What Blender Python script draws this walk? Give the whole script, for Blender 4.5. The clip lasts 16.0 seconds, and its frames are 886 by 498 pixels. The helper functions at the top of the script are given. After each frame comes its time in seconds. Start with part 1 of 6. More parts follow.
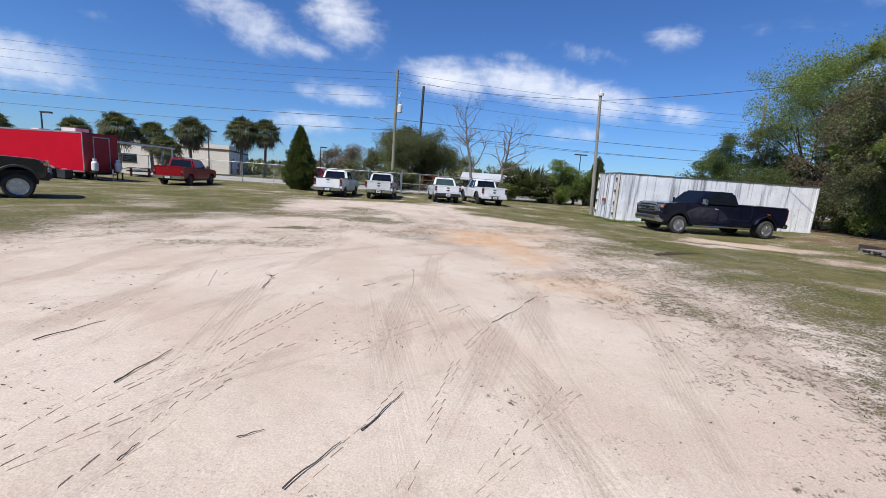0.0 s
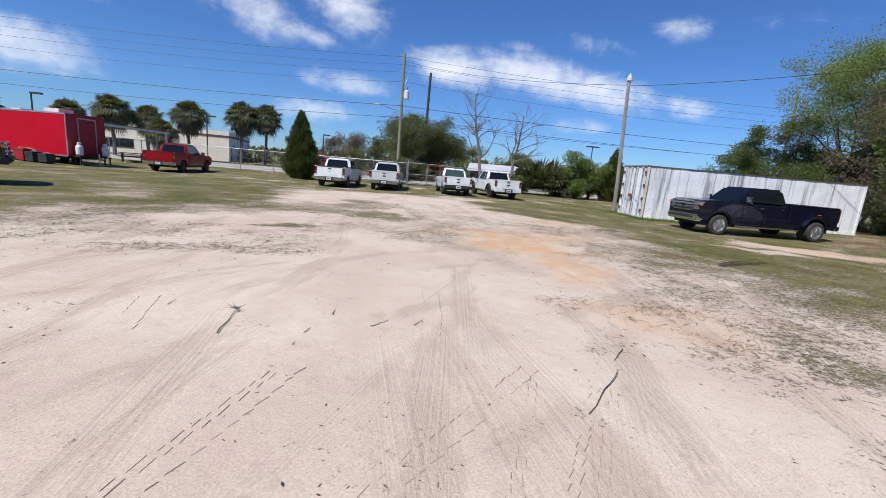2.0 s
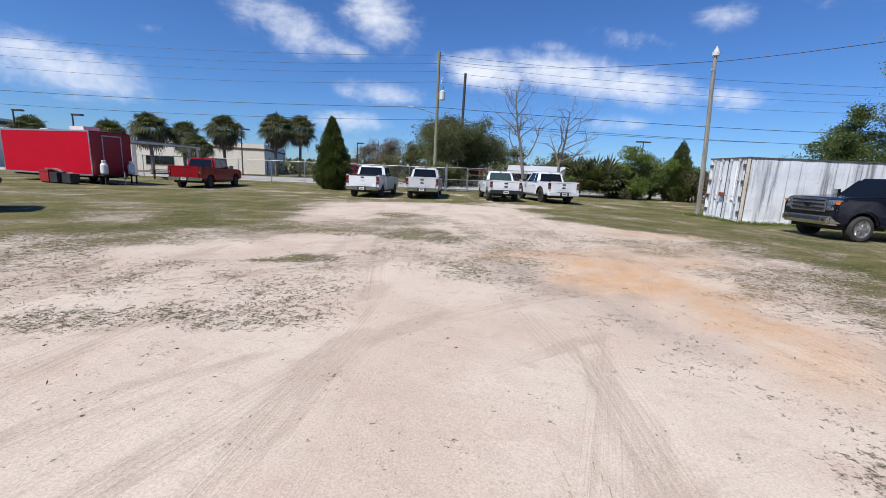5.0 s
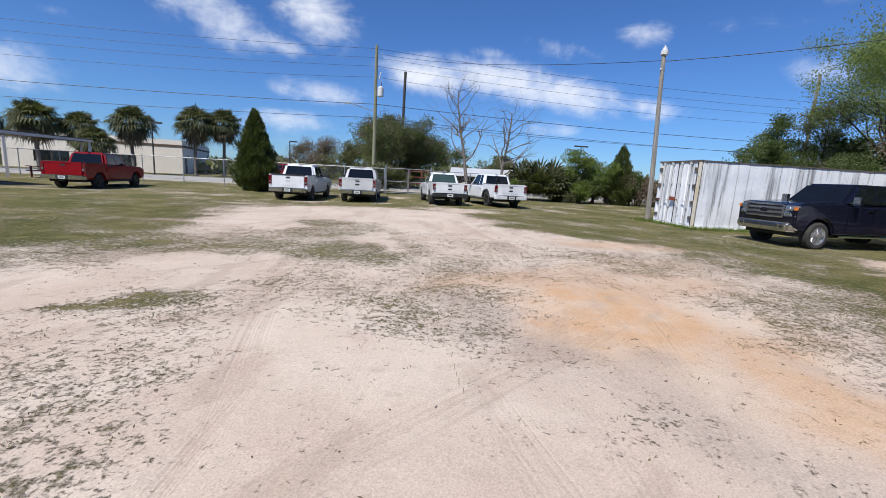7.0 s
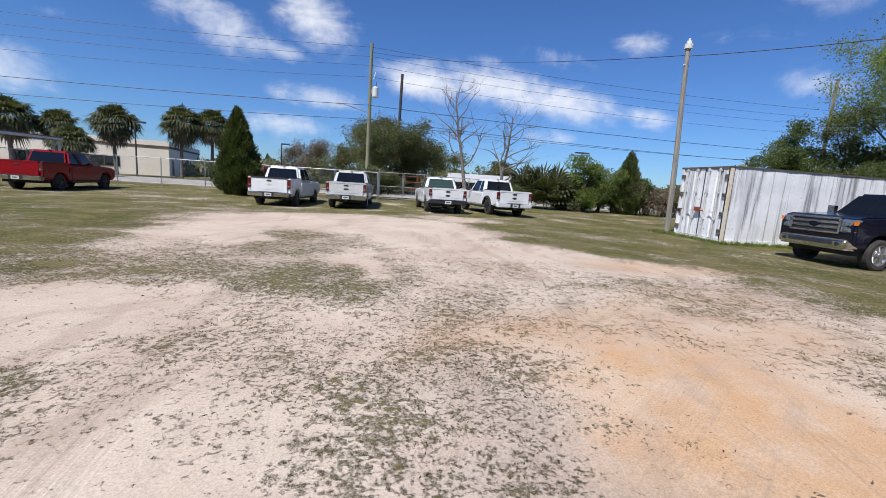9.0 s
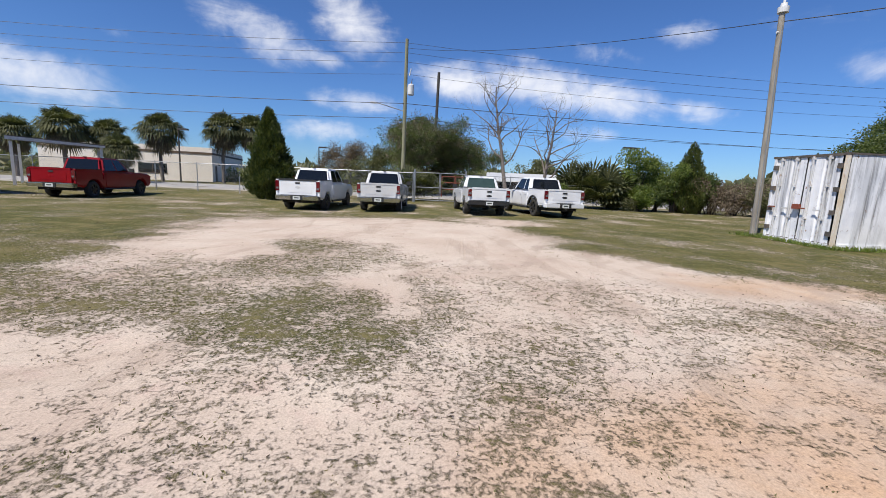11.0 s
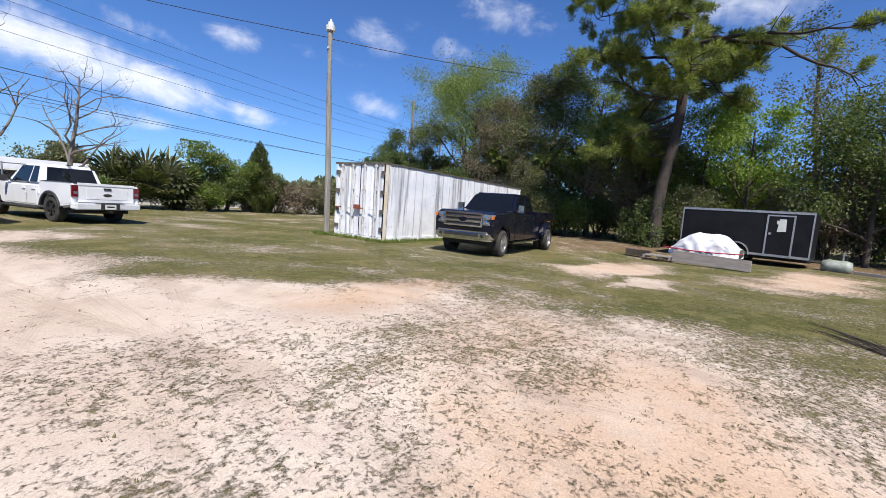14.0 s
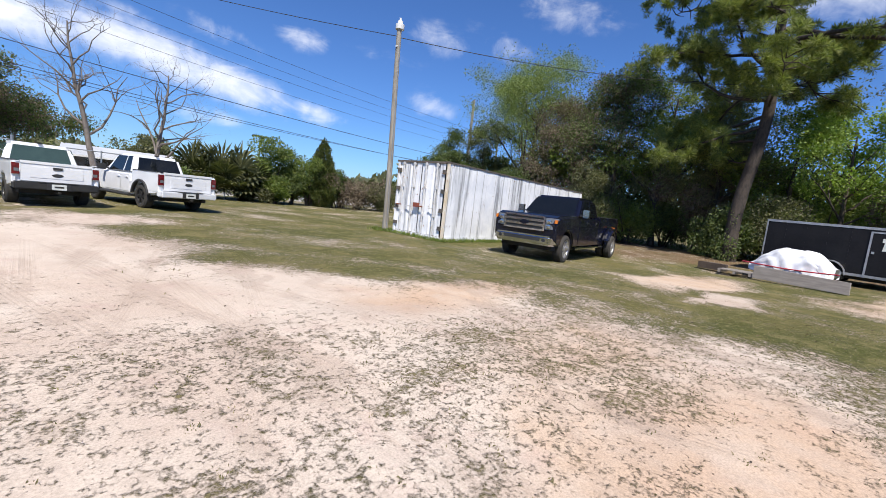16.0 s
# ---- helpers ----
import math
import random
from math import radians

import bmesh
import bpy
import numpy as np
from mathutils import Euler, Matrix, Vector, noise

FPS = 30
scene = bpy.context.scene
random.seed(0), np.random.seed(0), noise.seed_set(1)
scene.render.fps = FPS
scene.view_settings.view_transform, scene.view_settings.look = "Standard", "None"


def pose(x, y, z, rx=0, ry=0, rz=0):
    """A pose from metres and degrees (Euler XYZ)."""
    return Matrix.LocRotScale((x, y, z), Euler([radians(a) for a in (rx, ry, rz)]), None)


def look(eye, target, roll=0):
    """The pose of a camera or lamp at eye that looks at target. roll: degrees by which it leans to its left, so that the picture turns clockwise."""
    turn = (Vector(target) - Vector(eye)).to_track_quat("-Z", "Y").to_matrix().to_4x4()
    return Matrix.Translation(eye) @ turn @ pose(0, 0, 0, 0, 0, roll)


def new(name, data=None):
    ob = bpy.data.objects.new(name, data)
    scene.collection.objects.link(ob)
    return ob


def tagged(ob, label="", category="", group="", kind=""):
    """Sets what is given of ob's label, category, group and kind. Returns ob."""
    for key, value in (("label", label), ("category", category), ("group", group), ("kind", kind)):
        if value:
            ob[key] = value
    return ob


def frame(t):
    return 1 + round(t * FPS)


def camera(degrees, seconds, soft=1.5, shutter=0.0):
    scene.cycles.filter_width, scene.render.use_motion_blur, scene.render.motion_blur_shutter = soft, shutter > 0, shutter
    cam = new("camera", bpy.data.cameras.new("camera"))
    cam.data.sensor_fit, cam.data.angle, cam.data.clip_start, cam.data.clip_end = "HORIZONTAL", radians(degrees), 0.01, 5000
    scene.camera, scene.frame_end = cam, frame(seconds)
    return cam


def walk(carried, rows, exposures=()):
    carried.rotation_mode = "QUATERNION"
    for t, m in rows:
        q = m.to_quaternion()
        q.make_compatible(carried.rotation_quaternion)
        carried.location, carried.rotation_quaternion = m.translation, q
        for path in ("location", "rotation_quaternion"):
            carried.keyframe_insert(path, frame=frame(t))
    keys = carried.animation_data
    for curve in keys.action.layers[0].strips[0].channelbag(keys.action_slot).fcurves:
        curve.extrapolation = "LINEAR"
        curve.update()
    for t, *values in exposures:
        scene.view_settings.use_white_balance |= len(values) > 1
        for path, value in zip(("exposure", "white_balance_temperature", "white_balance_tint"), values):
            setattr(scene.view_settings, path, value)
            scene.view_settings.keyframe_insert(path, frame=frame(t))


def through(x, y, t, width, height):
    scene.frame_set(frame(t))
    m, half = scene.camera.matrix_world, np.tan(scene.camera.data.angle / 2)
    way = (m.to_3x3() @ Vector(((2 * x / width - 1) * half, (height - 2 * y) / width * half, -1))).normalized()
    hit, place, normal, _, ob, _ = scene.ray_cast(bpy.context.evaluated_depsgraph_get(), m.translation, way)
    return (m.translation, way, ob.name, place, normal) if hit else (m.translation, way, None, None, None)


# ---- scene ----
cam = camera(93.5, 16.0, soft=0.8)
PATH = [
    (0, (-11.303, -24.832, 1.634), (-11.119, -22.868, 1.302), 4.0),
    (0.5, (-11.278, -24.336, 1.587), (-11.119, -22.37, 1.252), 4.4),
    (1, (-11.322, -23.819, 1.627), (-11.175, -21.853, 1.292), 4.4),
    (1.5, (-11.475, -23.325, 1.652), (-11.316, -21.363, 1.3), 4.7),
    (2, (-11.562, -22.859, 1.595), (-11.387, -20.902, 1.22), 4.9),
    (2.5, (-11.689, -22.332, 1.607), (-11.514, -20.374, 1.239), 6.2),
    (3, (-11.817, -21.827, 1.606), (-11.556, -19.882, 1.219), 5.9),
    (3.5, (-11.914, -21.27, 1.544), (-11.814, -19.311, 1.153), 3.6),
    (4, (-12.023, -20.782, 1.552), (-12.049, -18.818, 1.173), 3.0),
    (6.5, (-11.844, -18.064, 1.474), (-11.666, -16.103, 1.122), 2.2),
    (7, (-11.787, -17.55, 1.461), (-11.512, -15.598, 1.121), 3.1),
    (7.5, (-11.685, -17.041, 1.422), (-11.356, -15.096, 1.095), 3.7),
    (8, (-11.646, -16.582, 1.428), (-11.342, -14.629, 1.126), 4.0),
    (10.5, (-11.434, -14.057, 1.367), (-11.197, -12.099, 1.035), 2.2),
    (11, (-11.429, -13.671, 1.347), (-11.316, -11.7, 1.03), 2.6),
    (11.5, (-11.392, -13.218, 1.384), (-11.054, -11.268, 1.097), 2.7),
    (12, (-11.281, -12.823, 1.393), (-10.501, -10.998, 1.142), 2.5),
    (12.5, (-11.143, -12.504, 1.376), (-9.901, -10.951, 1.162), 3.1),
    (13, (-11.011, -12.224, 1.378), (-9.457, -10.98, 1.178), 3.5),
    (13.5, (-10.876, -11.988, 1.357), (-9.207, -10.902, 1.164), 3.6),
    (14, (-10.812, -11.834, 1.354), (-9.121, -10.786, 1.146), 4.1),
    (14.5, (-10.82, -11.8, 1.354), (-9.156, -10.716, 1.118), 4.8),
    (15, (-10.801, -11.802, 1.342), (-9.18, -10.657, 1.095), 5.6),
    (15.5, (-10.792, -11.719, 1.327), (-9.207, -10.523, 1.085), 6.3),
    (16, (-10.794, -11.516, 1.321), (-9.243, -10.275, 1.094), 6.3),
]
walk(cam, [(t, look(eye, target, roll)) for t, eye, target, roll in PATH], [(0, 0.19, 6380, 9), (7, 0.19, 6380, 9), (11, 0.21, 6680, 10), (13, 0.48, 6650, 10), (16, 0.47, 6600, 10)])

# ---- world, sun, exposure ----
SUN_AZ = math.atan2(-0.62, -0.60)      # where the sun stands, in plan
SUN_EL = radians(54)
sun_way = Vector((math.cos(SUN_AZ) * math.cos(SUN_EL), math.sin(SUN_AZ) * math.cos(SUN_EL), math.sin(SUN_EL)))
sun = new("sun", bpy.data.lights.new("sun", "SUN"))
sun.data.energy, sun.data.angle, sun.data.color = 5.0, radians(0.53), (1.0, 0.95, 0.87)
sun.matrix_world = look(sun_way * 60, (0, 0, 0))


class Nodes:
    """Short hand for node trees."""

    def __init__(self, tree):
        self.t = tree

    def add(self, kind, *links, **values):
        n = self.t.nodes.new(kind)
        for k, v in values.items():
            if k in n.inputs:
                n.inputs[k].default_value = v
            elif k[0] == "i" and k[1:].isdigit():
                n.inputs[int(k[1:])].default_value = v
            elif k == "operation":
                n.operation = v
            elif k == "blend_type":
                n.blend_type = v
            elif k == "data_type":
                n.data_type = v
            elif k == "sky_type":
                n.sky_type = v
            elif k == "interpolation_type":
                n.interpolation_type = v
        for socket, source in links:
            self.t.links.new(source, n.inputs[socket])
        return n

    def math(self, op, a, b=0.0, clamp=False):
        n = self.t.nodes.new("ShaderNodeMath")
        n.operation, n.use_clamp = op, clamp
        for i, v in enumerate((a, b)):
            if isinstance(v, (int, float)):
                n.inputs[i].default_value = v
            else:
                self.t.links.new(v, n.inputs[i])
        return n.outputs[0]

    def step(self, value, lo, hi):
        n = self.t.nodes.new("ShaderNodeMapRange")
        n.interpolation_type = "SMOOTHSTEP"
        n.inputs["From Min"].default_value, n.inputs["From Max"].default_value = lo, hi
        self.t.links.new(value, n.inputs["Value"])
        return n.outputs["Result"]

    def noise(self, vector, scale, detail=4.0, rough=0.55, warp=0.0):
        n = self.t.nodes.new("ShaderNodeTexNoise")
        n.inputs["Scale"].default_value, n.inputs["Detail"].default_value = scale, detail
        n.inputs["Roughness"].default_value, n.inputs["Distortion"].default_value = rough, warp
        if vector is not None:
            self.t.links.new(vector, n.inputs["Vector"])
        return n.outputs["Fac"]

    def mix(self, fac, a, b, blend="MIX"):
        n = self.t.nodes.new("ShaderNodeMix")
        n.data_type, n.blend_type = "RGBA", blend
        for i, v in ((0, fac), (6, a), (7, b)):
            if isinstance(v, (int, float)):
                n.inputs[i].default_value = v
            elif isinstance(v, tuple):
                n.inputs[i].default_value = (*v, 1)
            else:
                self.t.links.new(v, n.inputs[i])
        return n.outputs[2]

    def scaled(self, vector, by, shift=(0, 0, 0), turn=0.0):
        n = self.t.nodes.new("ShaderNodeMapping")
        n.inputs["Scale"].default_value, n.inputs["Location"].default_value = by, shift
        n.inputs["Rotation"].default_value = (0, 0, turn)
        self.t.links.new(vector, n.inputs["Vector"])
        return n.outputs[0]


world = bpy.data.worlds.new("sky")
scene.world = world
world.use_nodes = True
N = Nodes(world.node_tree)
background = world.node_tree.nodes["Background"]
sky = N.add("ShaderNodeTexSky", sky_type="NISHITA")
sky.sun_disc, sky.sun_elevation = False, SUN_EL
sky.sun_rotation = math.pi / 2 - SUN_AZ
sky.air_density, sky.dust_density, sky.ozone_density = 1.0, 0.15, 3.5
way = N.add("ShaderNodeTexCoord").outputs["Generated"]
split = N.add("ShaderNodeSeparateXYZ", (0, way))
azimuth = N.math("ARCTAN2", split.outputs[0], split.outputs[1])
elevation = N.math("ARCSINE", split.outputs[2])
flat = N.add("ShaderNodeCombineXYZ", (0, azimuth), (1, elevation)).outputs[0]
streak = N.noise(N.scaled(flat, (7, 15, 1), turn=0.35), 1.0, 7.0, 0.6, 0.6)
puff = N.noise(flat, 26.0, 5.0, 0.6, 0.3)
# clouds that drift over the lot: azimuth, elevation, half width, half height (degrees), slant, weight
CLOUDS = [(-19.5, 15.6, 7.0, 2.6, -14, 0.95), (-12.6, 14.2, 3.4, 1.3, -10, 0.8), (-9.5, 18.4, 5.4, 3.6, -24, 0.95), (-41.0, 8.4, 7.0, 2.8, -6, 1.0),
          (-8.2, 9.6, 6.2, 1.6, -3, 0.9), (-13.0, 6.0, 6.5, 1.4, 0, 0.6), (4.5, 12.7, 6.0, 2.4, -4, 1.25), (15.0, 12.5, 9.0, 2.5, -8, 1.25)]
CLOUDS += [(24.5, 10.6, 7.5, 2.2, -12, 1.2), (32.5, 9.2, 4.5, 1.5, -8, 0.9), (30.8, 17.4, 3.4, 1.7, -6, 0.72), (22.0, 15.8, 5.0, 1.3, -8, 0.5),
           (12.6, 15.4, 4.0, 1.0, -6, 0.5), (22.2, 6.4, 4.5, 1.3, -6, 0.65), (48.0, 11.9, 3.8, 1.8, -10, 0.75), (47.8, 19.6, 5.5, 2.0, -10, 0.5)]
CLOUDS += [(57.0, 19.5, 5.0, 2.0, -10, 0.5), (64.0, 23.4, 6.5, 2.4, -10, 0.55), (-60.0, 14.0, 9.0, 3.0, 0, 0.9), (95.0, 25.0, 12.0, 5.0, 10, 0.7),
           (150.0, 30.0, 16.0, 6.0, 0, 0.8), (-130.0, 35.0, 14.0, 6.0, 0, 0.8)]
banks = None
for az, el, w, h, slant, weight in CLOUDS:
    at = N.add("ShaderNodeMapping")
    at.vector_type = "TEXTURE"
    at.inputs["Location"].default_value = (radians(az), radians(el), 0)
    at.inputs["Rotation"].default_value = (0, 0, radians(slant))
    at.inputs["Scale"].default_value = (radians(w), radians(h), 1)
    N.t.links.new(flat, at.inputs["Vector"])
    d = N.add("ShaderNodeVectorMath", (0, at.outputs[0]), operation="LENGTH").outputs["Value"]
    blob = N.math("MULTIPLY", N.math("SUBTRACT", 1.0, N.step(d, 0.0, 1.6)), weight)
    banks = blob if banks is None else N.math("MAXIMUM", banks, blob)
thin = N.math("MULTIPLY", N.step(N.noise(N.scaled(flat, (3, 9, 1), turn=0.25), 1.0, 5.0), 0.46, 0.80), 0.34)
banks = N.math("ADD", banks, thin)
dense = N.math("ADD", N.math("MULTIPLY", streak, 0.75), N.math("MULTIPLY", puff, 0.35))
ragged = N.math("MULTIPLY", N.math("SUBTRACT", dense, 0.55), 2.1)
cloud = N.math("MULTIPLY", N.step(N.math("ADD", banks, ragged), 0.18, 1.45), N.step(banks, 0.02, 0.40))
cloud = N.math("MULTIPLY", cloud, N.step(elevation, 0.0, 0.06))
tinted = N.mix(1.0, sky.outputs[0], (0.61, 0.93, 1.44), "MULTIPLY")
N.t.links.new(N.mix(N.math("MULTIPLY", cloud, 0.92), tinted, (11.6, 11.9, 12.8)), background.inputs["Color"])
background.inputs["Strength"].default_value = 0.072

# ---- materials ----


def start(name, rough=0.6, metal=0.0):
    m = bpy.data.materials.new(name)
    m.use_nodes = True
    n = Nodes(m.node_tree)
    bsdf = m.node_tree.nodes["Principled BSDF"]
    bsdf.inputs["Roughness"].default_value, bsdf.inputs["Metallic"].default_value = rough, metal
    return m, n, bsdf


def plain(name, a, b, rough=0.6, metal=0.0, scale=3.0, bump=0.15, grain=40.0, coat=0.0, stretch=(1, 1, 1), dirt=None):
    """A surface of two close colours at two scales, with fine relief; dirt: a third colour in worn patches."""
    m, n, bsdf = start(name, rough, metal)
    place = n.scaled(n.add("ShaderNodeTexCoord").outputs["Object"], stretch)
    broad, fine = n.noise(place, scale, 5.0), n.noise(place, grain, 3.0)
    tone = n.mix(n.step(n.math("ADD", n.math("MULTIPLY", broad, 0.7), n.math("MULTIPLY", fine, 0.3)), 0.35, 0.65), a, b)
    if dirt:
        tone = n.mix(n.step(n.noise(place, scale * 1.7, 8.0, 0.65), 0.56, 0.7), tone, dirt)
    n.t.links.new(tone, bsdf.inputs["Base Color"])
    n.t.links.new(n.math("ADD", rough - 0.08, n.math("MULTIPLY", fine, 0.16)), bsdf.inputs["Roughness"])
    if bump:
        b = n.add("ShaderNodeBump", ("Height", fine), Strength=bump, Distance=0.01)
        n.t.links.new(b.outputs[0], bsdf.inputs["Normal"])
    if coat:
        bsdf.inputs["Coat Weight"].default_value, bsdf.inputs["Coat Roughness"].default_value = coat, 0.04
    return m


def leaf(name, a, b, through=0.35, rough=0.5):
    """Leaves: each leaf its own tone, light shining through."""
    m, n, bsdf = start(name, rough)
    r = n.add("ShaderNodeNewGeometry").outputs["Random Per Island"]
    tone = n.mix(r, a, b)
    n.t.links.new(tone, bsdf.inputs["Base Color"])
    glow = n.add("ShaderNodeBsdfTranslucent")
    n.t.links.new(n.mix(1.0, tone, (1.3, 1.5, 0.7), "MULTIPLY"), glow.inputs["Color"])
    out = m.node_tree.nodes["Material Output"]
    both = n.add("ShaderNodeMixShader", (1, bsdf.outputs[0]), (2, glow.outputs[0]), i0=through)
    n.t.links.new(both.outputs[0], out.inputs["Surface"])
    return m


def paint(name, a, rough=0.3, flake=0.0):
    m = plain(name, a, tuple(c * 0.9 for c in a), rough, flake, 1.2, 0.02, 300.0, 0.55)
    m.node_tree.nodes["Principled BSDF"].inputs["Specular IOR Level"].default_value = 0.2
    return m


# how thickly grass grows: centre x, y, half width, half depth, turn (degrees), share; later rows lie over earlier ones
YARD = [(-13.0, -13.0, 6.5, 3.4, 10, 0.40), (-10.9, -10.4, 4.4, 4.4, 0, 0.42), (-8.6, -9.6, 2.4, 2.2, 0, 0.30), (-8.0, -17.0, 3.4, 7.0, 8, 0.50), (-15.5, -20.6, 5.6, 5.0, 20, 0.03),
        (-12.6, -21.5, 4.4, 6.0, 0, 0.0), (-16.0, -12.8, 1.9, 0.7, 8, 0.10), (-13.4, -13.9, 1.3, 1.0, 0, 0.30), (-6.4, -10.3, 2.2, 1.8, -20, 0.40)]
BARE = [(-13.4, -1.6, 3.9, 2.9, 8, 0.0), (-10.7, -3.4, 2.3, 3.4, 0, 0.02), (-15.0, -5.6, 1.5, 2.6, 10, 0.04), (-8.8, -6.4, 2.6, 1.2, -20, 0.14),
        (-6.6, -7.9, 1.7, 0.75, -12, 0.10), (-11.9, -8.7, 0.42, 1.35, 8, 0.02), (-11.8, -17.2, 1.5, 3.6, 4, 0.0), (-8.9, -13.2, 1.05, 1.9, -28, 0.02),
        (-8.6, -15.6, 1.2, 1.5, -20, 0.10), (-9.0, -11.6, 1.2, 0.6, 20, 0.30), (-14.2, -11.2, 0.9, 0.75, 0, 0.10), (-13.5, -10.4, 0.4, 0.24, 0, 0.08),
        (2.2, -9.9, 2.4, 0.9, -14, 0.12), (4.6, -14.6, 3.0, 1.2, -20, 0.25), (-0.6, -10.8, 1.3, 0.4, -15, 0.25), (-8.3, 1.4, 1.4, 1.2, 0, 0.15)]
TURF = [(-13.5, -5.1, 1.2, 0.6, 6, 0.72), (-13.6, -7.3, 1.1, 0.9, 20, 0.62), (-12.9, -9.5, 0.7, 0.9, 0, 0.72), (-14.6, -9.3, 1.1, 0.7, 10, 0.70),
        (-12.1, -10.4, 1.0, 0.5, 0, 0.72), (-11.2, -9.4, 0.5, 0.9, 0, 0.55), (-11.6, -13.3, 0.5, 0.55, 30, 0.50), (-14.3, -12.9, 0.3, 0.25, 0, 0.85),
        (-13.9, -15.0, 0.9, 0.8, 0, 0.42), (-14.8, -16.0, 1.8, 0.35, 12, 0.50), (-10.6, -14.5, 0.35, 0.25, 30, 0.25), (-7.3, -9.6, 0.9, 0.5, 0, 0.55)]
CLAY = [(-9.0, -12.9, 0.95, 1.7, -30, 0.95), (-8.2, -15.0, 0.7, 1.6, -15, 0.75), (-9.3, -11.5, 1.6, 0.55, 20, 0.55), (-6.0, -7.8, 1.5, 0.6, -8, 0.6),
        (-7.6, -11.6, 1.5, 0.9, 0, 0.45), (-6.9, -10.2, 1.2, 0.6, 0, 0.35), (2.6, -9.8, 2.6, 1.0, -14, 0.45), (4.8, -14.4, 3.4, 1.6, -20, 0.5), (-8.2, -18.4, 0.8, 0.8, 0, 0.5)]
DAMP = [(-10.55, -13.7, 0.5, 1.1, 22, 0.8), (-9.75, -15.2, 0.4, 1.0, 25, 0.6), (-10.2, -14.3, 0.35, 0.25, 0, 0.9), (-7.4, -7.9, 1.3, 0.4, 0, 0.4), (-7.4, -11.1, 0.5, 0.2, 10, 0.5)]
# tread prints: centre x, y, turn, half length
TREADS = [(-12.77, -22.05, 60, 0.9), (-13.23, -22.1, 75, 0.58), (-11.1, -22.24, 74, 0.76), (-11.53, -22.25, 67, 0.78), (-12.64, -22.24, 78, 0.75), (-10.46, -22.46, 49, 0.69), (-9.96, -22.54, 93, 0.44), (-9.45, -22.14, 89, 0.84), (-10.3, -20.6, -119, 0.6), (-12.59, -20.76, 72, 0.73), (-11.14, -20.63, 51, 0.97), (-10.73, -20.74, 69, 0.71), (-14.05, -18.93, 107, 0.48), (-11.24, -18.64, 87, 0.86), (-8.99, -12.88, 79, 1.0), (-11.32, -14.98, 91, 0.44), (-9.98, -14.0, 46, 0.77)]


def overlay(value, rows, x, y, edge=0.45):
    """Lays soft-edged ovals over a value, one after another."""
    for cx, cy, rx, ry, turn, level in rows:
        if abs(x - cx) > 12 or abs(y - cy) > 12:
            continue
        a = radians(turn)
        u, v = (x - cx) * math.cos(a) + (y - cy) * math.sin(a), -(x - cx) * math.sin(a) + (y - cy) * math.cos(a)
        k = min(1.0, max(0.0, (1 + edge - math.hypot(u / rx, v / ry)) / (2 * edge)))
        value += (level - value) * k * k * (3 - 2 * k)
    return value


def wander(x, y):
    """Frays the edges of the patches."""
    return (x + 0.75 * noise.noise((x * 0.7, y * 0.7, 5)) + 0.30 * noise.noise((x * 2.3, y * 2.3, 6)),
            y + 0.75 * noise.noise((x * 0.7, y * 0.7, 9)) + 0.30 * noise.noise((x * 2.3, y * 2.3, 11)))


def cover(x, y):
    """How much grass grows at a place, 0 to 1."""
    u, v = wander(x, y)
    g = 0.91 + 0.22 * noise.noise((x * 0.22, y * 0.22, 20)) + 0.34 * noise.noise((x * 0.5, y * 0.5, 21)) + 0.22 * noise.noise((x * 1.4, y * 1.4, 23))
    g = overlay(g, YARD, u, v, 0.55) + 0.22 * noise.noise((x * 0.9, y * 0.9, 22))
    return overlay(overlay(g, BARE, u, v, 0.6), TURF, u, v, 0.8)


